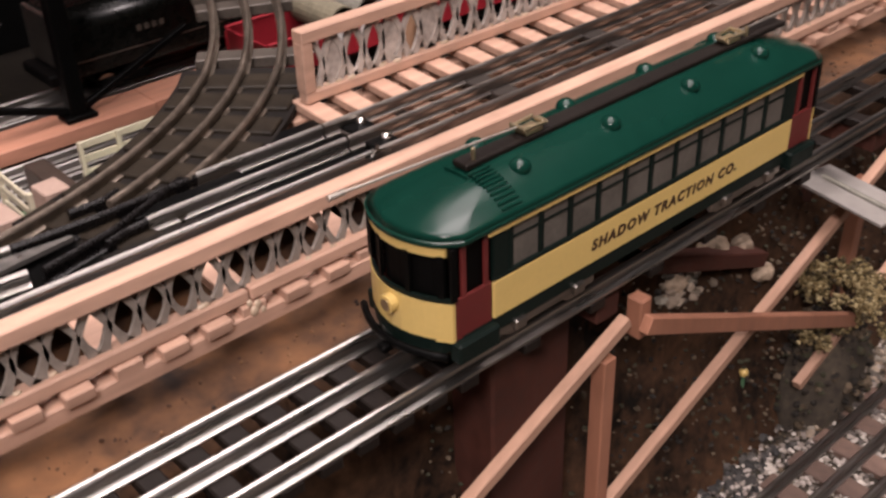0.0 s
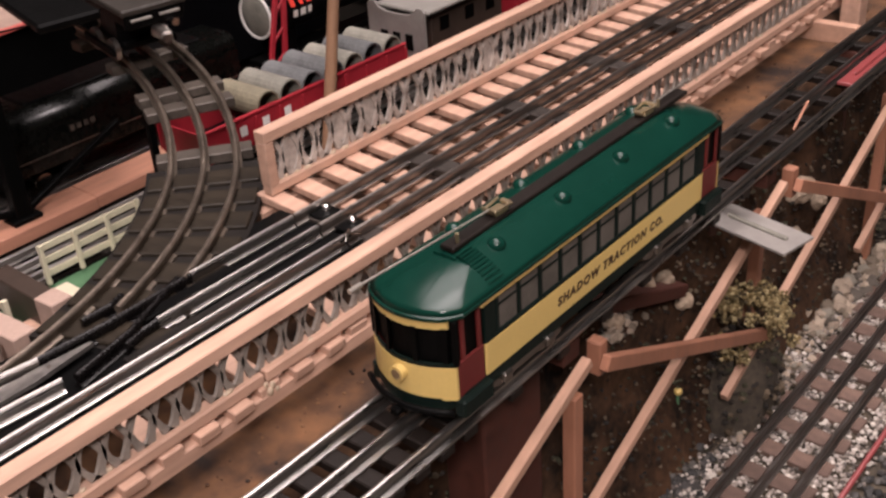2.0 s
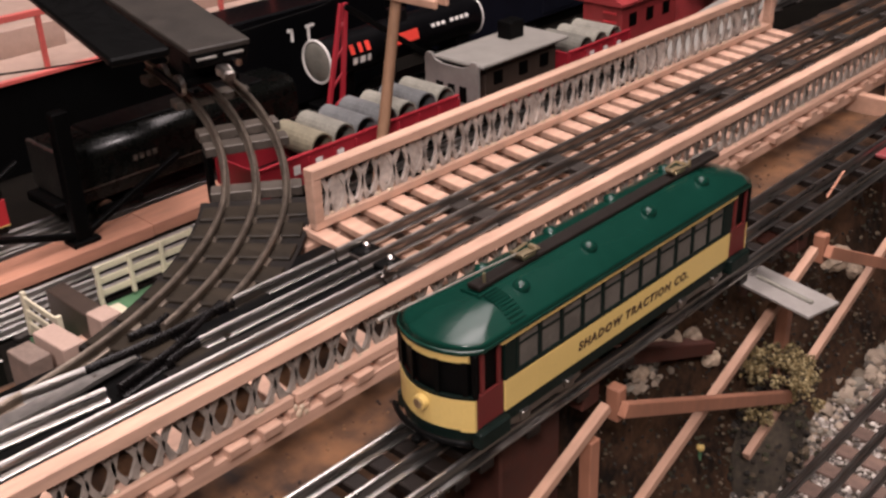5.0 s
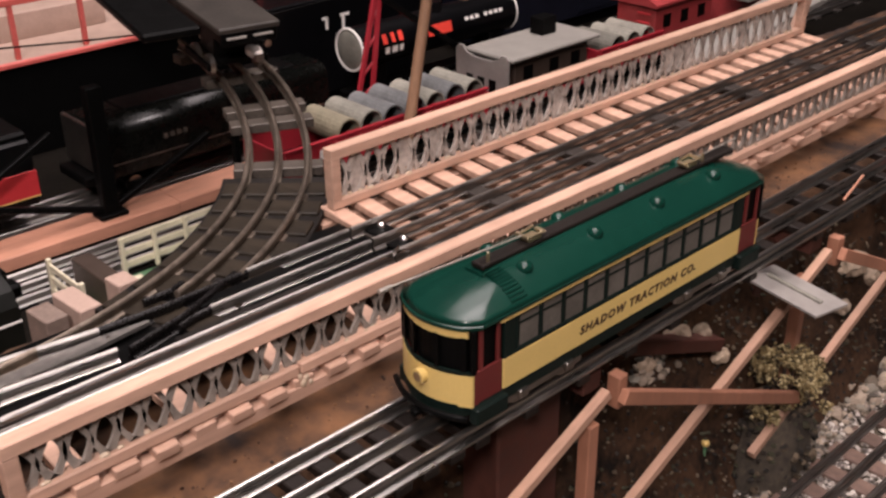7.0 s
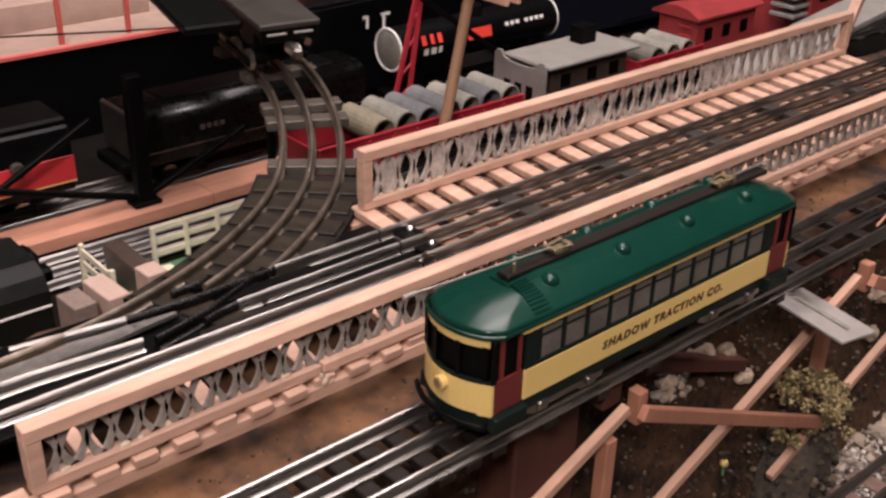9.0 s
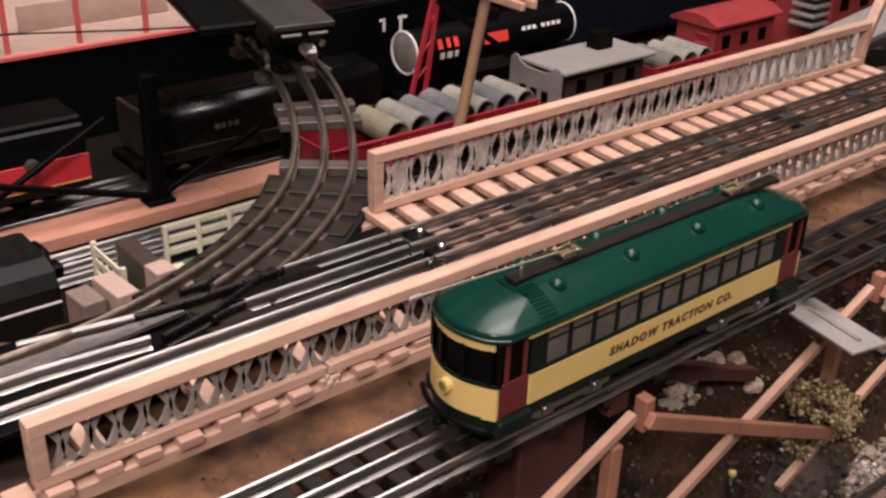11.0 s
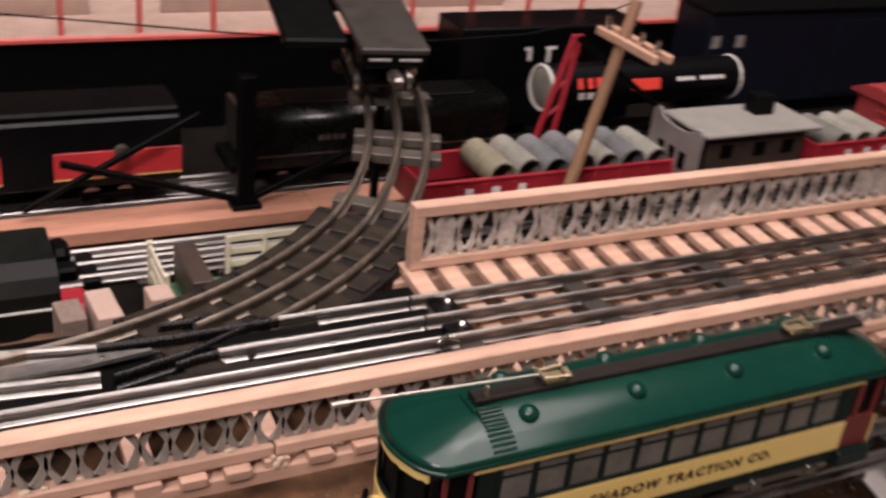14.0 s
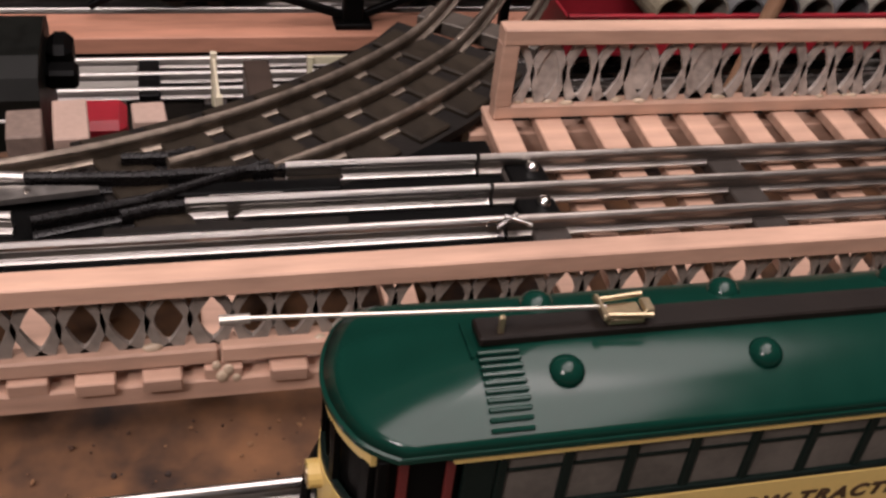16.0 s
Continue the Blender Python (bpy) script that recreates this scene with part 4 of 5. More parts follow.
# ---------------------------------------------------------------- yard, further things
def flat_car():
    """Dark flat car standing across the end of the curved branch."""
    t = thing("flat_car", (0.185, 0.394, 0.066), "flat car with dark grey deck on the curved branch", "freight car")
    t.matrix_basis = Matrix.Translation((0.180, 0.402, 0.069)) @ Matrix.Rotation(math.radians(80), 4, "Z") @ Matrix.Rotation(math.radians(-5), 4, "Y")
    deck_bm = nbox((0, 0, 0.0375), (0.200, 0.050, 0.004), 0.0008)
    for v in deck_bm.verts:
        if v.co.x < -0.09:
            v.co.y *= 0.82
    part("deck", deck_bm, GREYDECK, t, "worn dark grey deck")
    part("side_beam", nbox((0.006, 0.0440, 0.0350), (0.180, 0.038, 0.006), 0.0015), BLACK, t)
    part("frame", nbox((0, 0, 0.0300), (0.190, 0.030, 0.0105), 0.0008), BLACK, t)
    part("end_sill", nbox((-0.0975, 0, 0.0310), (0.003, 0.038, 0.008), 0.0008), BLACK, t)
    for yy in (-0.009, 0.009):
        part("step_bar", nbox((-0.0998, yy, 0.0325), (0.0016, 0.013, 0.0014), 0.0002), ALU, t)
    part("coupler", nbox((-0.105, 0, 0.0230), (0.016, 0.007, 0.007), 0.0015), OLDSTEEL, t)
    part("lamp_stud", rod(bmesh.new(), (-0.0985, -0.010, 0.0270), (-0.1040, -0.010, 0.0270), 0.0024, 12), CHROME, t)
    for xx in (-0.060, 0.060):
        part("bolster", nbox((xx, 0, 0.0180), (0.024, 0.026, 0.0145), 0.001), BLACK, t)
        rail_truck(t, xx)
    return t


flat_car()


def pole():
    t = thing("telegraph_pole", (0.320, 0.345, -0.073), "brown wooden telegraph pole with double crossarm", "telegraph pole")
    part("shaft", rod(bmesh.new(), (0, 0, 0), (0.0400, 0.0, 0.185), 0.0050, 14, 0.0040), POLE, t, smooth=False)
    for dx in (-0.006, 0.006):
        part("crossarm", nbox((0.0345 + dx, -0.012, 0.158), (0.004, 0.070, 0.006), 0.0006), PINE_TAN, t)
    for yy in (-0.038, -0.020, 0.020):
        part("insulator", rod(bmesh.new(), (0.0345, yy, 0.161), (0.0345, yy, 0.169), 0.0022, 10), CHROME, t)
    return t


pole()
run = [(0.354, 0.110), (0.315, 0.097), (0.276, 0.091), (0.21, 0.089), (0.142, 0.092), (0.07, 0.099), (0.002, 0.107), (-0.1, 0.118), (-0.3, 0.140)]
bm = sweep(bmesh.new(), [(0.0006 * math.cos(a), 0.0006 * math.sin(a)) for a in [math.pi / 3 * k for k in range(6)]], [(x, 0.345, z) for x, z in run])
tagged(part("cable", bm, BLACK, smooth=True), "thin black cable slung from the telegraph pole", "cable")


def derrick():
    t = thing("derrick", (0.356, 0.440, -0.072), "red lattice derrick mast with black boom", "derrick")
    for dx in (-0.008, 0.008):
        part("mast_leg", bar(bmesh.new(), (dx * 1.3, 0, 0), (0.026 + dx * 0.3, 0, 0.130), 0.0030, 0.0045, 0.0004), REDPAINT, t)
    for k in range(5):
        part("lacing", bar(bmesh.new(), (-0.008 + 0.0058 * k, 0, 0.014 + 0.022 * k), (0.014 + 0.0030 * k, 0, 0.028 + 0.022 * k), 0.0018, 0.0020, 0.0003), REDPAINT, t)
    part("boom", bar(bmesh.new(), (0.026, 0, 0.128), (0.122, -0.01, 0.060), 0.0045, 0.0050, 0.0005), BLACK, t)
    part("sole_plate", nbox((0, 0, 0.002), (0.035, 0.022, 0.004), 0.0006), REDPAINT, t)
    return t


derrick()


def dark_train():
    """Dark car with red panels, mostly in the shade under the platform."""
    t = thing("passenger_car", (-0.085, LY, YZ), "dark car with bright red side panels under the platform", "railway car")
    part("body", nbox((0, 0, 0.043), (0.32, 0.054, 0.050), 0.002), LOCO, t)
    part("roof", nbox((0, 0, 0.070), (0.32, 0.046, 0.006), 0.002), BLACK, t)
    for x0, x1 in ((-0.155, 0.040), (0.073, 0.160)):
        part("red_panel", nbox(((x0 + x1) / 2, -0.0275, 0.0355), (x1 - x0, 0.0012, 0.0190), 0.0003), BRIGHTRED, t, "bright red side panel")
        part("yellow_line", nbox(((x0 + x1) / 2, -0.0277, 0.0255), (x1 - x0, 0.0012, 0.0008)), YELLOW, t)
    part("light_drum", rod(bmesh.new(), (0.118, -0.028, 0.0445), (0.118, -0.034, 0.0445), 0.0050, 16), DULLGREY, t)
    for x in (-0.11, 0.11):
        rail_truck(t, x)
    return t


dark_train()


def dark_tender():
    t = thing("diesel_locomotive", (-0.180, 0.243, 0.004), "dark olive locomotive body with a pale side line", "locomotive")
    bm = bmesh.new()
    prof = [(-0.030, -0.042), (-0.030, 0.014), (-0.026, 0.021), (-0.016, 0.025), (0.016, 0.025), (0.026, 0.021), (0.030, 0.014), (0.030, -0.042)]
    sweep(bm, prof, [(-0.150, 0, 0), (0.140, 0, 0)])
    part("body", bm, OLIVE, t)
    part("side_line", nbox((0, -0.0303, 0.006), (0.28, 0.0006, 0.0010)), WHITE, t)
    part("end_coupler", nbox((0.146, 0, 0.008), (0.012, 0.010, 0.008), 0.0015), BLACK, t)
    part("end_box", nbox((0.145, 0.014, 0.010), (0.010, 0.018, 0.014), 0.003), BLACK, t)
    part("skirt", nbox((-0.02, 0, -0.0592), (0.24, 0.046, 0.0340), 0.001), BLACK, t)
    return t


dark_tender()


def stockyard():
    """Trackside cattle pen: green base, cream fences, brown ramp and pale crates."""
    t = thing("cattle_pen", (0.085, 0.325, -0.073), "green based cattle pen with cream fences and brown ramp", "cattle pen")
    part("base", nbox((0.005, 0, 0.004), (0.126, 0.050, 0.008), 0.001), PENGREEN, t)
    for z in (0.018, 0.027, 0.036):
        part("fence_board", nbox((0.028, 0.022, z), (0.075, 0.0016, 0.0045), 0.0003), CREAM, t)
        part("fence_board", nbox((-0.0565, 0.000, z), (0.0016, 0.046, 0.0045), 0.0003), CREAM, t)
    for x in (-0.008, 0.016, 0.040, 0.064):
        part("fence_post", nbox((x, 0.0205, 0.025), (0.0028, 0.0028, 0.028), 0.0003), CREAM, t)
    for y in (-0.022, 0.022):
        part("fence_post", nbox((-0.0565, y, 0.026), (0.0032, 0.0032, 0.030), 0.0003), CREAM, t)
    part("ramp", nbox((-0.0355, -0.002, 0.024), (0.013, 0.050, 0.024), 0.0006), DARKBROWN, t, "brown covered ramp")
    part("crate", nbox((-0.020, -0.020, 0.020), (0.015, 0.018, 0.014), 0.0005), CREAM, t)
    return t


stockyard()
r = thing("red_case", (-0.100, 0.3095, -0.073), "long red box with rounded edges beside the yard track", "box")
part("body", nbox((0, 0, 0.0155), (0.172, 0.026, 0.031), 0.0035), REDPAINT, r)
part("lid_line", nbox((0, -0.0132, 0.024), (0.160, 0.0006, 0.0008)), MOTORRED, r)
for x, y, w, d, h, mat, words_on in ((-0.0412, 0.1755, 0.0112, 0.0180, 0.0248, BLOCKBROWN, "grey-brown weathered wood block beside the track switch"), (-0.0266, 0.1755, 0.0112, 0.0255, 0.0260, PLATFORM, "upright cream wood block beside the track switch"),
                                     (-0.0015, 0.1795, 0.0110, 0.0130, 0.0256, PLATFORM, "small pale wood block beside the track switch")):
    blk = thing("wood_block", (x, y, 0.0062), words_on, "wood block", group="blocks beside the switch")
    part("block", nbox((0, 0, h / 2), (w, d, h), 0.0005, pose(0, 0, 0, 0, 0, 4)), mat, blk)
g = thing("track_infill", (-0.080, 0.388, YZ - 0.0068), "grey flat infill strips between the yard rails", "track infill")
for k in (-1, 1):
    part("strip", nbox((0, k * 0.0086, 0.0018), (0.140, 0.0105, 0.0028), 0.0004), GREYROOF, g)
part("end_bumper", nbox((0.076, 0, 0.0028), (0.011, 0.046, 0.0050), 0.0008), BLACK, g)
b = thing("pine_block", (0.049, 0.300, -0.073), "pale pine block with flaking top", "wood block")
part("block", nbox((0, 0, 0.009), (0.026, 0.022, 0.018), 0.0006), PINE, b)


def red_caboose():
    t = thing("caboose", (0.728, 0.388, YZ), "bright red caboose with a pitched roof and end steps", "caboose")
    part("body", nbox((0, 0, 0.045), (0.100, 0.048, 0.052), 0.001), CABRED, t)
    bm = bmesh.new()
    sweep(bm, [(-0.029, 0.0690), (-0.029, 0.0715), (-0.015, 0.0785), (0.0, 0.0805), (0.015, 0.0785), (0.029, 0.0715), (0.029, 0.0690)], [(-0.056, 0, 0), (0.056, 0, 0)])
    part("roof", bm, CABRED, t, "dull red pitched roof")
    for x in (-0.030, 0.0, 0.030):
        part("side_window", nbox((x, -0.0243, 0.052), (0.012, 0.0010, 0.013), 0.0002), BLACK, t)
    part("platform_rail", nbox((-0.0545, 0, 0.040), (0.0016, 0.046, 0.0016), 0.0003), BRIGHTRED, t)
    for z in (0.034, 0.043, 0.052, 0.061):
        part("ladder_rung", nbox((-0.0535, -0.012, z), (0.0020, 0.016, 0.0018), 0.0003), BRIGHTRED, t)
    for x in (-0.030, 0.030):
        rail_truck(t, x)
    return t


red_caboose()
h = thing("red_house", (0.905, 0.385, -0.073), "bright red signal house with pale steps", "signal house")
part("wall", nbox((0, 0, 0.055), (0.090, 0.070, 0.110), 0.001), CABRED, h)
part("roof", nbox((0, 0, 0.113), (0.110, 0.090, 0.006), 0.001), REDPAINT, h)
for k in range(4):
    part("step", nbox((-0.062, -0.020, 0.060 + 0.010 * k), (0.030, 0.030, 0.004), 0.0005), ALU, h)
for x in (-0.02, 0.02):
    part("window", nbox((x, -0.0353, 0.080), (0.016, 0.0010, 0.020), 0.0002), BLACK, h)
tagged(part("grey_ramp", bar(bmesh.new(), (0.62, 0.285, -0.02), (1.15, 0.285, 0.045), 0.050, 0.006, 0.0006), GREYROOF), "long grey ramp rising beside the bridge", "ramp")


def boxcar():
    t = thing("boxcar", (0.780, 0.575, -0.073), "dark navy boxcar with pale lettering bars", "boxcar")
    part("body", nbox((0, 0, 0.062), (0.34, 0.056, 0.096), 0.0015), NAVY, t)
    part("roof", nbox((0, 0, 0.112), (0.345, 0.060, 0.005), 0.001), BLACK, t)
    part("door", nbox((0.03, -0.0285, 0.060), (0.060, 0.0016, 0.080), 0.0004), NAVY, t)
    for x in (-0.161, -0.131):
        part("print_bar", nbox((x, -0.0283, 0.082), (0.010, 0.0005, 0.012)), ALU, t)
    part("underframe", nbox((0, 0, 0.007), (0.30, 0.040, 0.014), 0.001), BLACK, t)
    return t


boxcar()
bc = thing("boxcar", (0.435, 0.575, -0.073), "short black boxcar with white print in shade", "boxcar")
part("body", nbox((0, 0, 0.056), (0.19, 0.052, 0.094), 0.0015), LOCO, bc)
part("underframe", nbox((0, 0, 0.005), (0.16, 0.036, 0.010), 0.001), BLACK, bc)
for dx, dz, w, h in ((-0.026, 0.078, 0.0030, 0.012), (-0.028, 0.083, 0.0065, 0.0026), (-0.004, 0.083, 0.0110, 0.0028), (-0.006, 0.076, 0.0030, 0.013)):
    part("print_bar", nbox((dx, -0.0263, dz), (w, 0.0005, h)), WHITE, bc)


# ---------------------------------------------------------------- ground scatter
def stones(name, spots, mat, label, category, squash=0.75, kind="stuff"):
    """Many small angular stones in one mesh: spots are (x, y, z, radius)."""
    g = (1 + 5 ** 0.5) / 2
    base = np.array([(-1, g, 0), (1, g, 0), (-1, -g, 0), (1, -g, 0), (0, -1, g), (0, 1, g), (0, -1, -g), (0, 1, -g), (g, 0, -1), (g, 0, 1), (-g, 0, -1), (-g, 0, 1)]) / (1 + g * g) ** 0.5
    tri = np.array([(0, 11, 5), (0, 5, 1), (0, 1, 7), (0, 7, 10), (0, 10, 11), (1, 5, 9), (5, 11, 4), (11, 10, 2), (10, 7, 6), (7, 1, 8), (3, 9, 4), (3, 4, 2), (3, 2, 6), (3, 6, 8), (3, 8, 9), (4, 9, 5), (2, 4, 11), (6, 2, 10), (8, 6, 7), (9, 8, 1)])
    rng = np.random.default_rng(len(spots))
    verts, faces = [], []
    for k, (x, y, z, r) in enumerate(spots):
        v = base * rng.uniform(0.7, 1.25, (12, 1)) * rng.uniform(0.75, 1.3, (1, 3)) * r
        a = rng.uniform(0, 2 * math.pi)
        c, q = math.cos(a), math.sin(a)
        v = v @ np.array([(c, q, 0), (-q, c, 0), (0, 0, squash)])
        verts.append(v + (x, y, z))
        faces.append(tri + 12 * k)
    me = bpy.data.meshes.new(name)
    me.from_pydata(np.concatenate(verts).tolist(), [], np.concatenate(faces).tolist())
    me.materials.append(mat)
    return tagged(new(name, me), label, category, kind=kind)


def island_stone(name, tones, rough=0.85):
    """Stone colours that differ from piece to piece."""
    m = material(name, tones[-1], rough, vary=0.3, scale=120, fine=500, bump=0.4)
    n, l = m.node_tree.nodes, m.node_tree.links
    geo, ramp = n.new("ShaderNodeNewGeometry"), n.new("ShaderNodeValToRGB")
    ramp.color_ramp.interpolation = "CONSTANT"
    for k, c in enumerate(tones):
        e = ramp.color_ramp.elements[k] if k < 2 else ramp.color_ramp.elements.new(k / len(tones))
        e.position, e.color = k / len(tones), (*c, 1)
    l.new(geo.outputs["Random Per Island"], ramp.inputs[0])
    l.new(ramp.outputs[0], n["Principled BSDF"].inputs["Base Color"])
    return m


PALE_MIX = island_stone("pale_ballast_mix", [(0.10, 0.085, 0.075), (0.20, 0.17, 0.145), (0.30, 0.26, 0.225), (0.42, 0.37, 0.33), (0.25, 0.21, 0.18), (0.55, 0.50, 0.44)])
DARK_MIX = island_stone("dark_ballast_mix", [(0.02, 0.019, 0.018), (0.045, 0.04, 0.037), (0.03, 0.028, 0.026), (0.075, 0.068, 0.06)], 0.7)
PEBBLE_MIX = island_stone("pebble_mix", [(0.14, 0.11, 0.08), (0.28, 0.22, 0.165), (0.22, 0.195, 0.155), (0.36, 0.29, 0.22), (0.09, 0.075, 0.06)])
SOIL_MIX = island_stone("soil_crumb_mix", [(0.02, 0.014, 0.009), (0.05, 0.034, 0.018), (0.035, 0.033, 0.016), (0.11, 0.08, 0.05), (0.012, 0.009, 0.006)])
LICHEN_MIX = island_stone("lichen_mix", [(0.11, 0.080, 0.03), (0.23, 0.175, 0.08), (0.36, 0.29, 0.15), (0.055, 0.04, 0.018), (0.17, 0.12, 0.05)], 0.95)
EARTH_MIX = island_stone("earth_crumb_mix", [(0.03, 0.014, 0.008), (0.10, 0.045, 0.02), (0.05, 0.022, 0.01), (0.16, 0.08, 0.036), (0.02, 0.010, 0.006)])
rs = random.Random(7)
spots = []
while len(spots) < 13000:
    x, y = rs.uniform(0.05, 0.95), rs.uniform(-0.098, -0.004)
    edge = min(y + 0.094, -0.014 + 0.008 * noise.noise(Vector((x * 18, 0, 3))) - y)
    if rs.random() < max(0.04, min(1, 0.5 + edge * 60)):
        spots.append((x, y, GROUND + 0.0028 + rs.uniform(-0.0008, 0.0010), rs.uniform(0.0008, 0.0017)))
stones("pale_ballast", spots, PALE_MIX, "pale crushed ballast round the ground track", "ballast")
spots = [(rs.uniform(0.05, 0.95), rs.uniform(-0.175, -0.096), GROUND + rs.uniform(0.001, 0.004), rs.uniform(0.0016, 0.0032)) for _ in range(4200)]
spots += [(rs.gauss(0.155, 0.045), rs.gauss(-0.012, 0.014), GROUND + rs.uniform(0.001, 0.004), rs.uniform(0.0014, 0.0030)) for _ in range(1500)]
stones("dark_ballast", spots, DARK_MIX, "dark coal-like ballast on the layout ground", "ballast")
spots = []
for _ in range(5200):
    x, y = rs.uniform(0.05, 0.95), rs.uniform(-0.03, 0.024)
    z = GROUND + 0.001 if y < -0.014 else GROUND + (0.118 * ((y + 0.014) / 0.036) ** 1.15)
    spots.append((x, y - 0.001, z + rs.uniform(0, 0.0015), rs.uniform(0.0005, 0.0015)))
stones("soil_crumbs", spots, SOIL_MIX, "dark soil crumbs and scatter on the bank", "soil")


spots = [(rs.uniform(-0.3, 0.7), rs.uniform(0.026, 0.058), 0.0066 + rs.uniform(-0.0004, 0.0008), rs.choice((0.0003, 0.0004, 0.0005, 0.0008))) for _ in range(700)]
stones("earth_crumbs", spots, EARTH_MIX, "brown earth crumbs beside the trolley line", "soil")


def bank(y):
    return GROUND + 0.118 * (max(0.0, y + 0.014) / 0.036) ** 1.1


spots = [(rs.gauss(0.470, 0.045), rs.gauss(-0.010, 0.010), GROUND + rs.uniform(0.002, 0.008), rs.uniform(0.0032, 0.0066)) for _ in range(150)]
spots += [(rs.uniform(0.25, 0.9), rs.gauss(-0.016, 0.006), GROUND + 0.003, rs.uniform(0.0015, 0.0032)) for _ in range(110)]
spots += [(rs.uniform(0.27, 0.60), rs.gauss(-0.020, 0.007), GROUND + rs.uniform(0.002, 0.006), rs.uniform(0.0012, 0.0028)) for _ in range(320)]
spots += [(rs.gauss(0.215, 0.014), y, bank(y) + 0.001, rs.uniform(0.0012, 0.0034)) for y in [rs.uniform(0.015, 0.020) for _ in range(45)]]
stones("pebbles", spots, PEBBLE_MIX, "tan river pebbles heaped beside the trestle", "pebbles")


def boulder(x, y, z, r):
    bm = bmesh.new()
    bmesh.ops.create_icosphere(bm, subdivisions=3, radius=1.0)
    for v in bm.verts:
        d = 1 + 0.28 * noise.fractal(v.co * 1.6 + Vector((x * 90, y * 90, 1)), 0.8, 2, 3)
        v.co = Vector((v.co.x * r * 1.25, v.co.y * r * 0.9, v.co.z * r * 0.85)) * d
    ob = part("boulder", bm, ROCK, smooth=False)
    ob.location = (x, y, z)
    return tagged(ob, "rough tan rock lying on the bank", "rock", group="rocks on the bank")


for x, y, r in ((0.232, 0.0190, 0.011), (0.255, 0.0175, 0.008), (0.205, 0.018, 0.007), (0.270, 0.012, 0.007), (0.425, 0.012, 0.013), (0.445, 0.008, 0.009), (0.405, 0.006, 0.008), (0.330, -0.018, 0.006), (0.352, -0.021, 0.005)):
    r = r * 0.72
    boulder(x, y, bank(y) + r * 0.45, r)


def bush(x, y, z, r):
    t = thing("lichen_bush", (x, y, z), "yellow-green lichen bush clump beside the trestle", "bush")
    twig = bmesh.new()
    for k in range(14):
        a, el = rs.uniform(0, 6.28), rs.uniform(0.5, 1.4)
        rod(twig, (0, 0, 0), (r * 0.8 * math.cos(a) * math.cos(el), r * 0.8 * math.sin(a) * math.cos(el), r * 1.2 * math.sin(el)), 0.0012, 5, 0.0004)
    part("twigs", twig, DARKBROWN, t)
    pts = []
    for k in range(44):
        a, el = rs.uniform(0, 6.28), rs.uniform(-0.35, 1.5)
        q = Vector((math.cos(a) * math.cos(el), math.sin(a) * math.cos(el), math.sin(el) * 1.1)) * r * rs.uniform(0.70, 1.18)
        for _ in range(70):
            o = Vector((rs.gauss(0, 1), rs.gauss(0, 1), rs.gauss(0, 1))) * 0.0017
            pts.append((q.x + o.x, q.y + o.y, q.z + o.z + r * 0.25, rs.uniform(0.0006, 0.0013)))
    tuft = stones("lichen_foliage", pts, LICHEN_MIX, "", "", 1.0)
    tuft["label"] = "many small crumbly tufts"
    tuft.parent = t
    return t


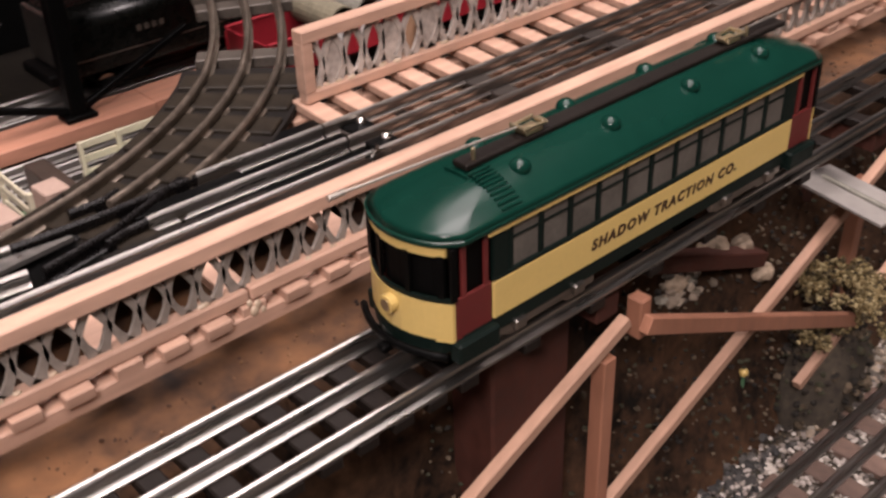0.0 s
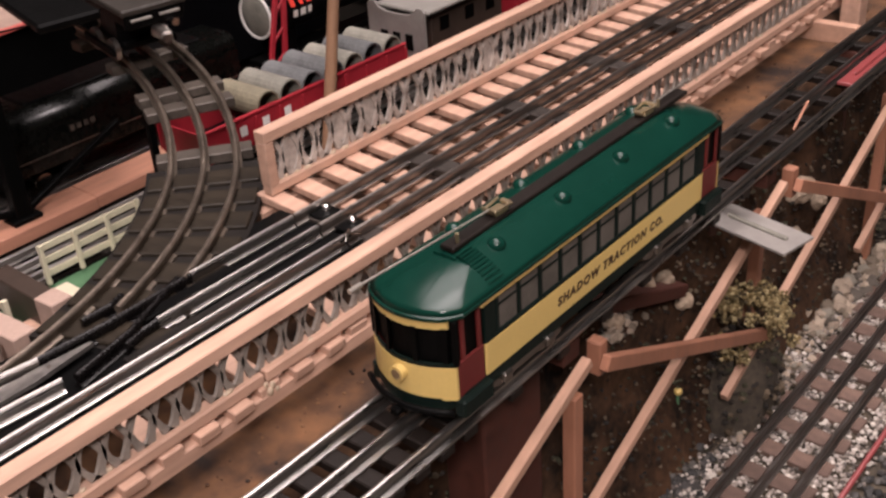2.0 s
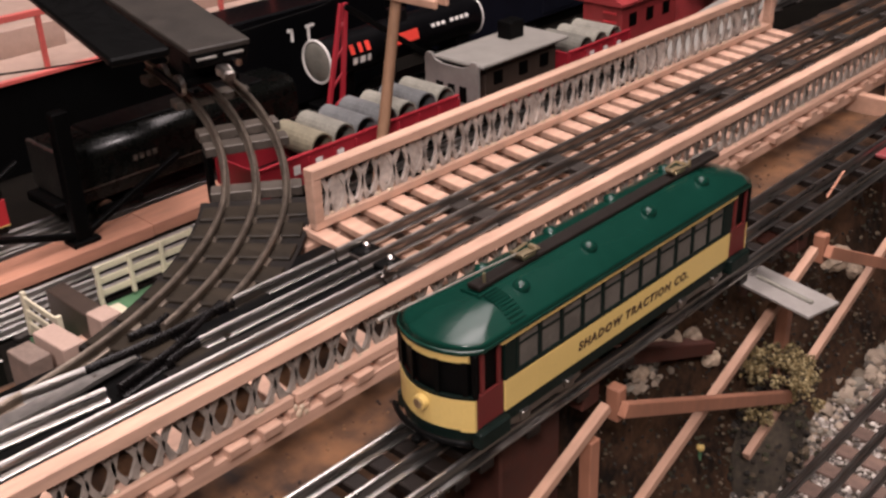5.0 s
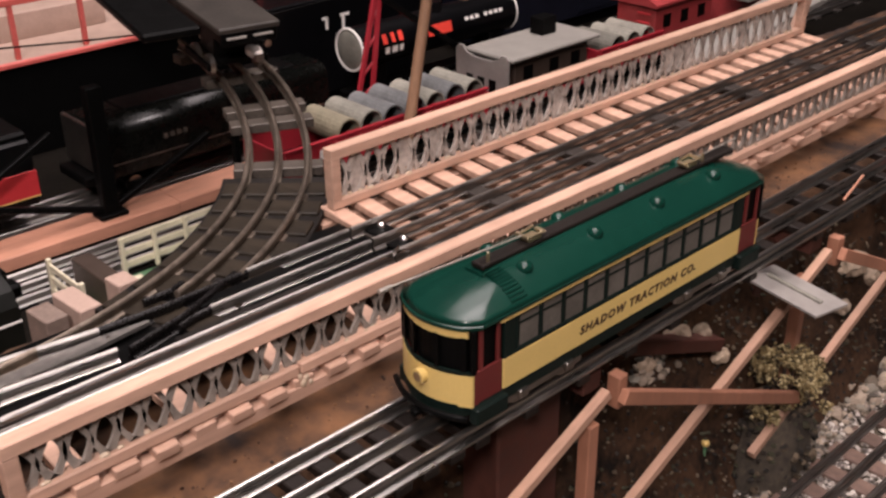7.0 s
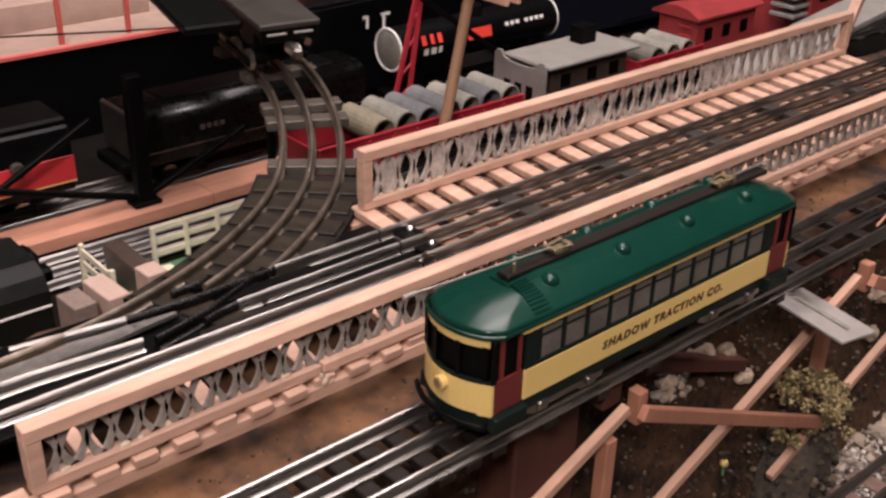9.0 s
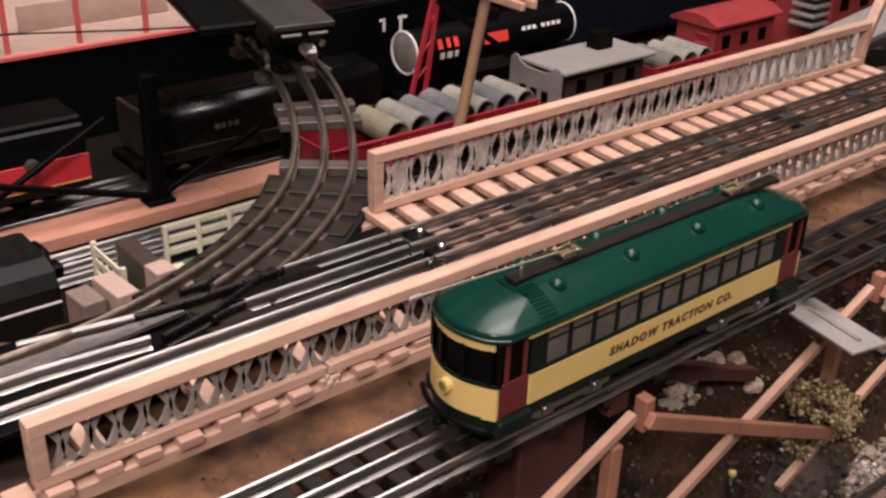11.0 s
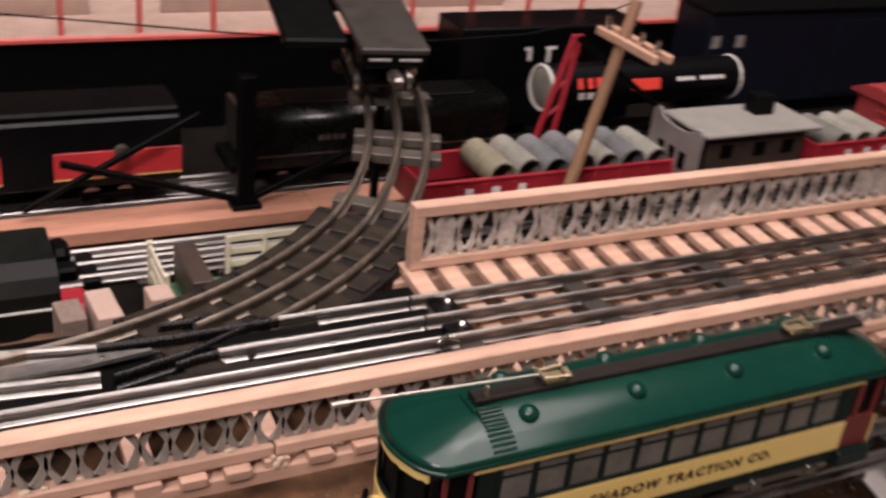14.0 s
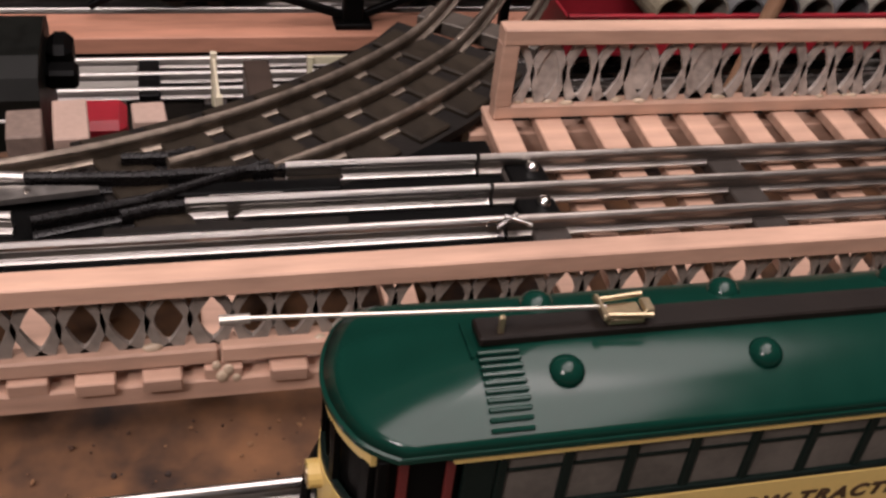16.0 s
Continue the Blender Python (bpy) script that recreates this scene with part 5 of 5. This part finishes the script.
for x, y in ((0.303, -0.010), (0.565, -0.004)):
    mound = bmesh.new()
    bmesh.ops.create_icosphere(mound, subdivisions=3, radius=1.0)
    for v in mound.verts:
        v.co = Vector((v.co.x * 0.036, v.co.y * 0.022, v.co.z * 0.056)) * (1 + 0.2 * noise.fractal(v.co * 2 + Vector((x * 40, 0, 0)), 0.8, 2, 3))
    ob = part("mound", mound, SOIL, smooth=True)
    ob.location = (x, y, GROUND)
    tagged(ob, "small dark soil mound under a bush", "mound", group="soil mounds")
    bush(x - 0.004, y - 0.006, GROUND + 0.057, 0.0205)
    spots = []
    for _ in range(420):
        a, el = rs.uniform(0, 6.28), rs.uniform(0.0, 1.3)
        spots.append((x + 0.038 * math.cos(a) * math.cos(el), y + 0.023 * math.sin(a) * math.cos(el), GROUND + 0.056 * math.sin(el), rs.uniform(0.0012, 0.0030)))
    stones("mound_crumbs", spots, SOIL_MIX, "dark soil crumbs on the mound", "soil")
kn = thing("pin_marker", (0.245, 0.0, bank(0.0) - 0.004), "yellow ball on a thin green stem", "marker pin")
part("stem", rod(bmesh.new(), (0, 0, -0.006), (0, 0, 0.004), 0.0010, 8), PENGREEN, kn)
bm = bmesh.new()
bmesh.ops.create_uvsphere(bm, u_segments=14, v_segments=8, radius=0.0024, matrix=Matrix.Translation((0, 0, 0.005)))
part("ball", bm, YELLOW, kn, smooth=True)
tagged(part("red_rod", rod(bmesh.new(), (-0.2, -0.0925, GROUND + 0.007), (1.2, -0.0925, GROUND + 0.007), 0.0016, 8), REDROD, smooth=True), "long thin red rod lying beside the ground track", "rod")
tagged(part("cross_plank", nbox((0.535, 0.046, 0.0125), (0.008, 0.040, 0.014), 0.0006), PINE_TAN), "short pine plank laid across the bank", "plank")
tagged(part("pine_post", nbox((0.575, 0.045, 0.018), (0.016, 0.014, 0.026), 0.0008), PINE), "short square pine post beside the bridge", "post")
br = thing("bridge_prop", (0.60, 0.172, 0.03), "slanting pine prop at the bridge end", "prop")
part("prop", bar(bmesh.new(), (0, 0, 0), (0.055, 0.01, 0.075), 0.008, 0.008, 0.0005), PINE, br)
rp = thing("red_track_plate", (0.500, TY - 0.0095, TZ - 0.0068), "faded pinkish red plate lying between the trolley rails", "track plate")
part("plate", nbox((0, 0, 0.0021), (0.150, 0.0115, 0.0024), 0.0005), REDROD, rp)
part("plate_rib", nbox((0, 0.0005, 0.0040), (0.120, 0.0022, 0.0016), 0.0004), REDROD, rp)
tagged(part("stick", bar(bmesh.new(), (0.337, -0.013, TZ + 0.0012), (0.377, -0.004, TZ + 0.0012), 0.0012, 0.0012, 0.0002), PINE_RED), "thin pale wooden stick lying across the trolley rails", "stick")
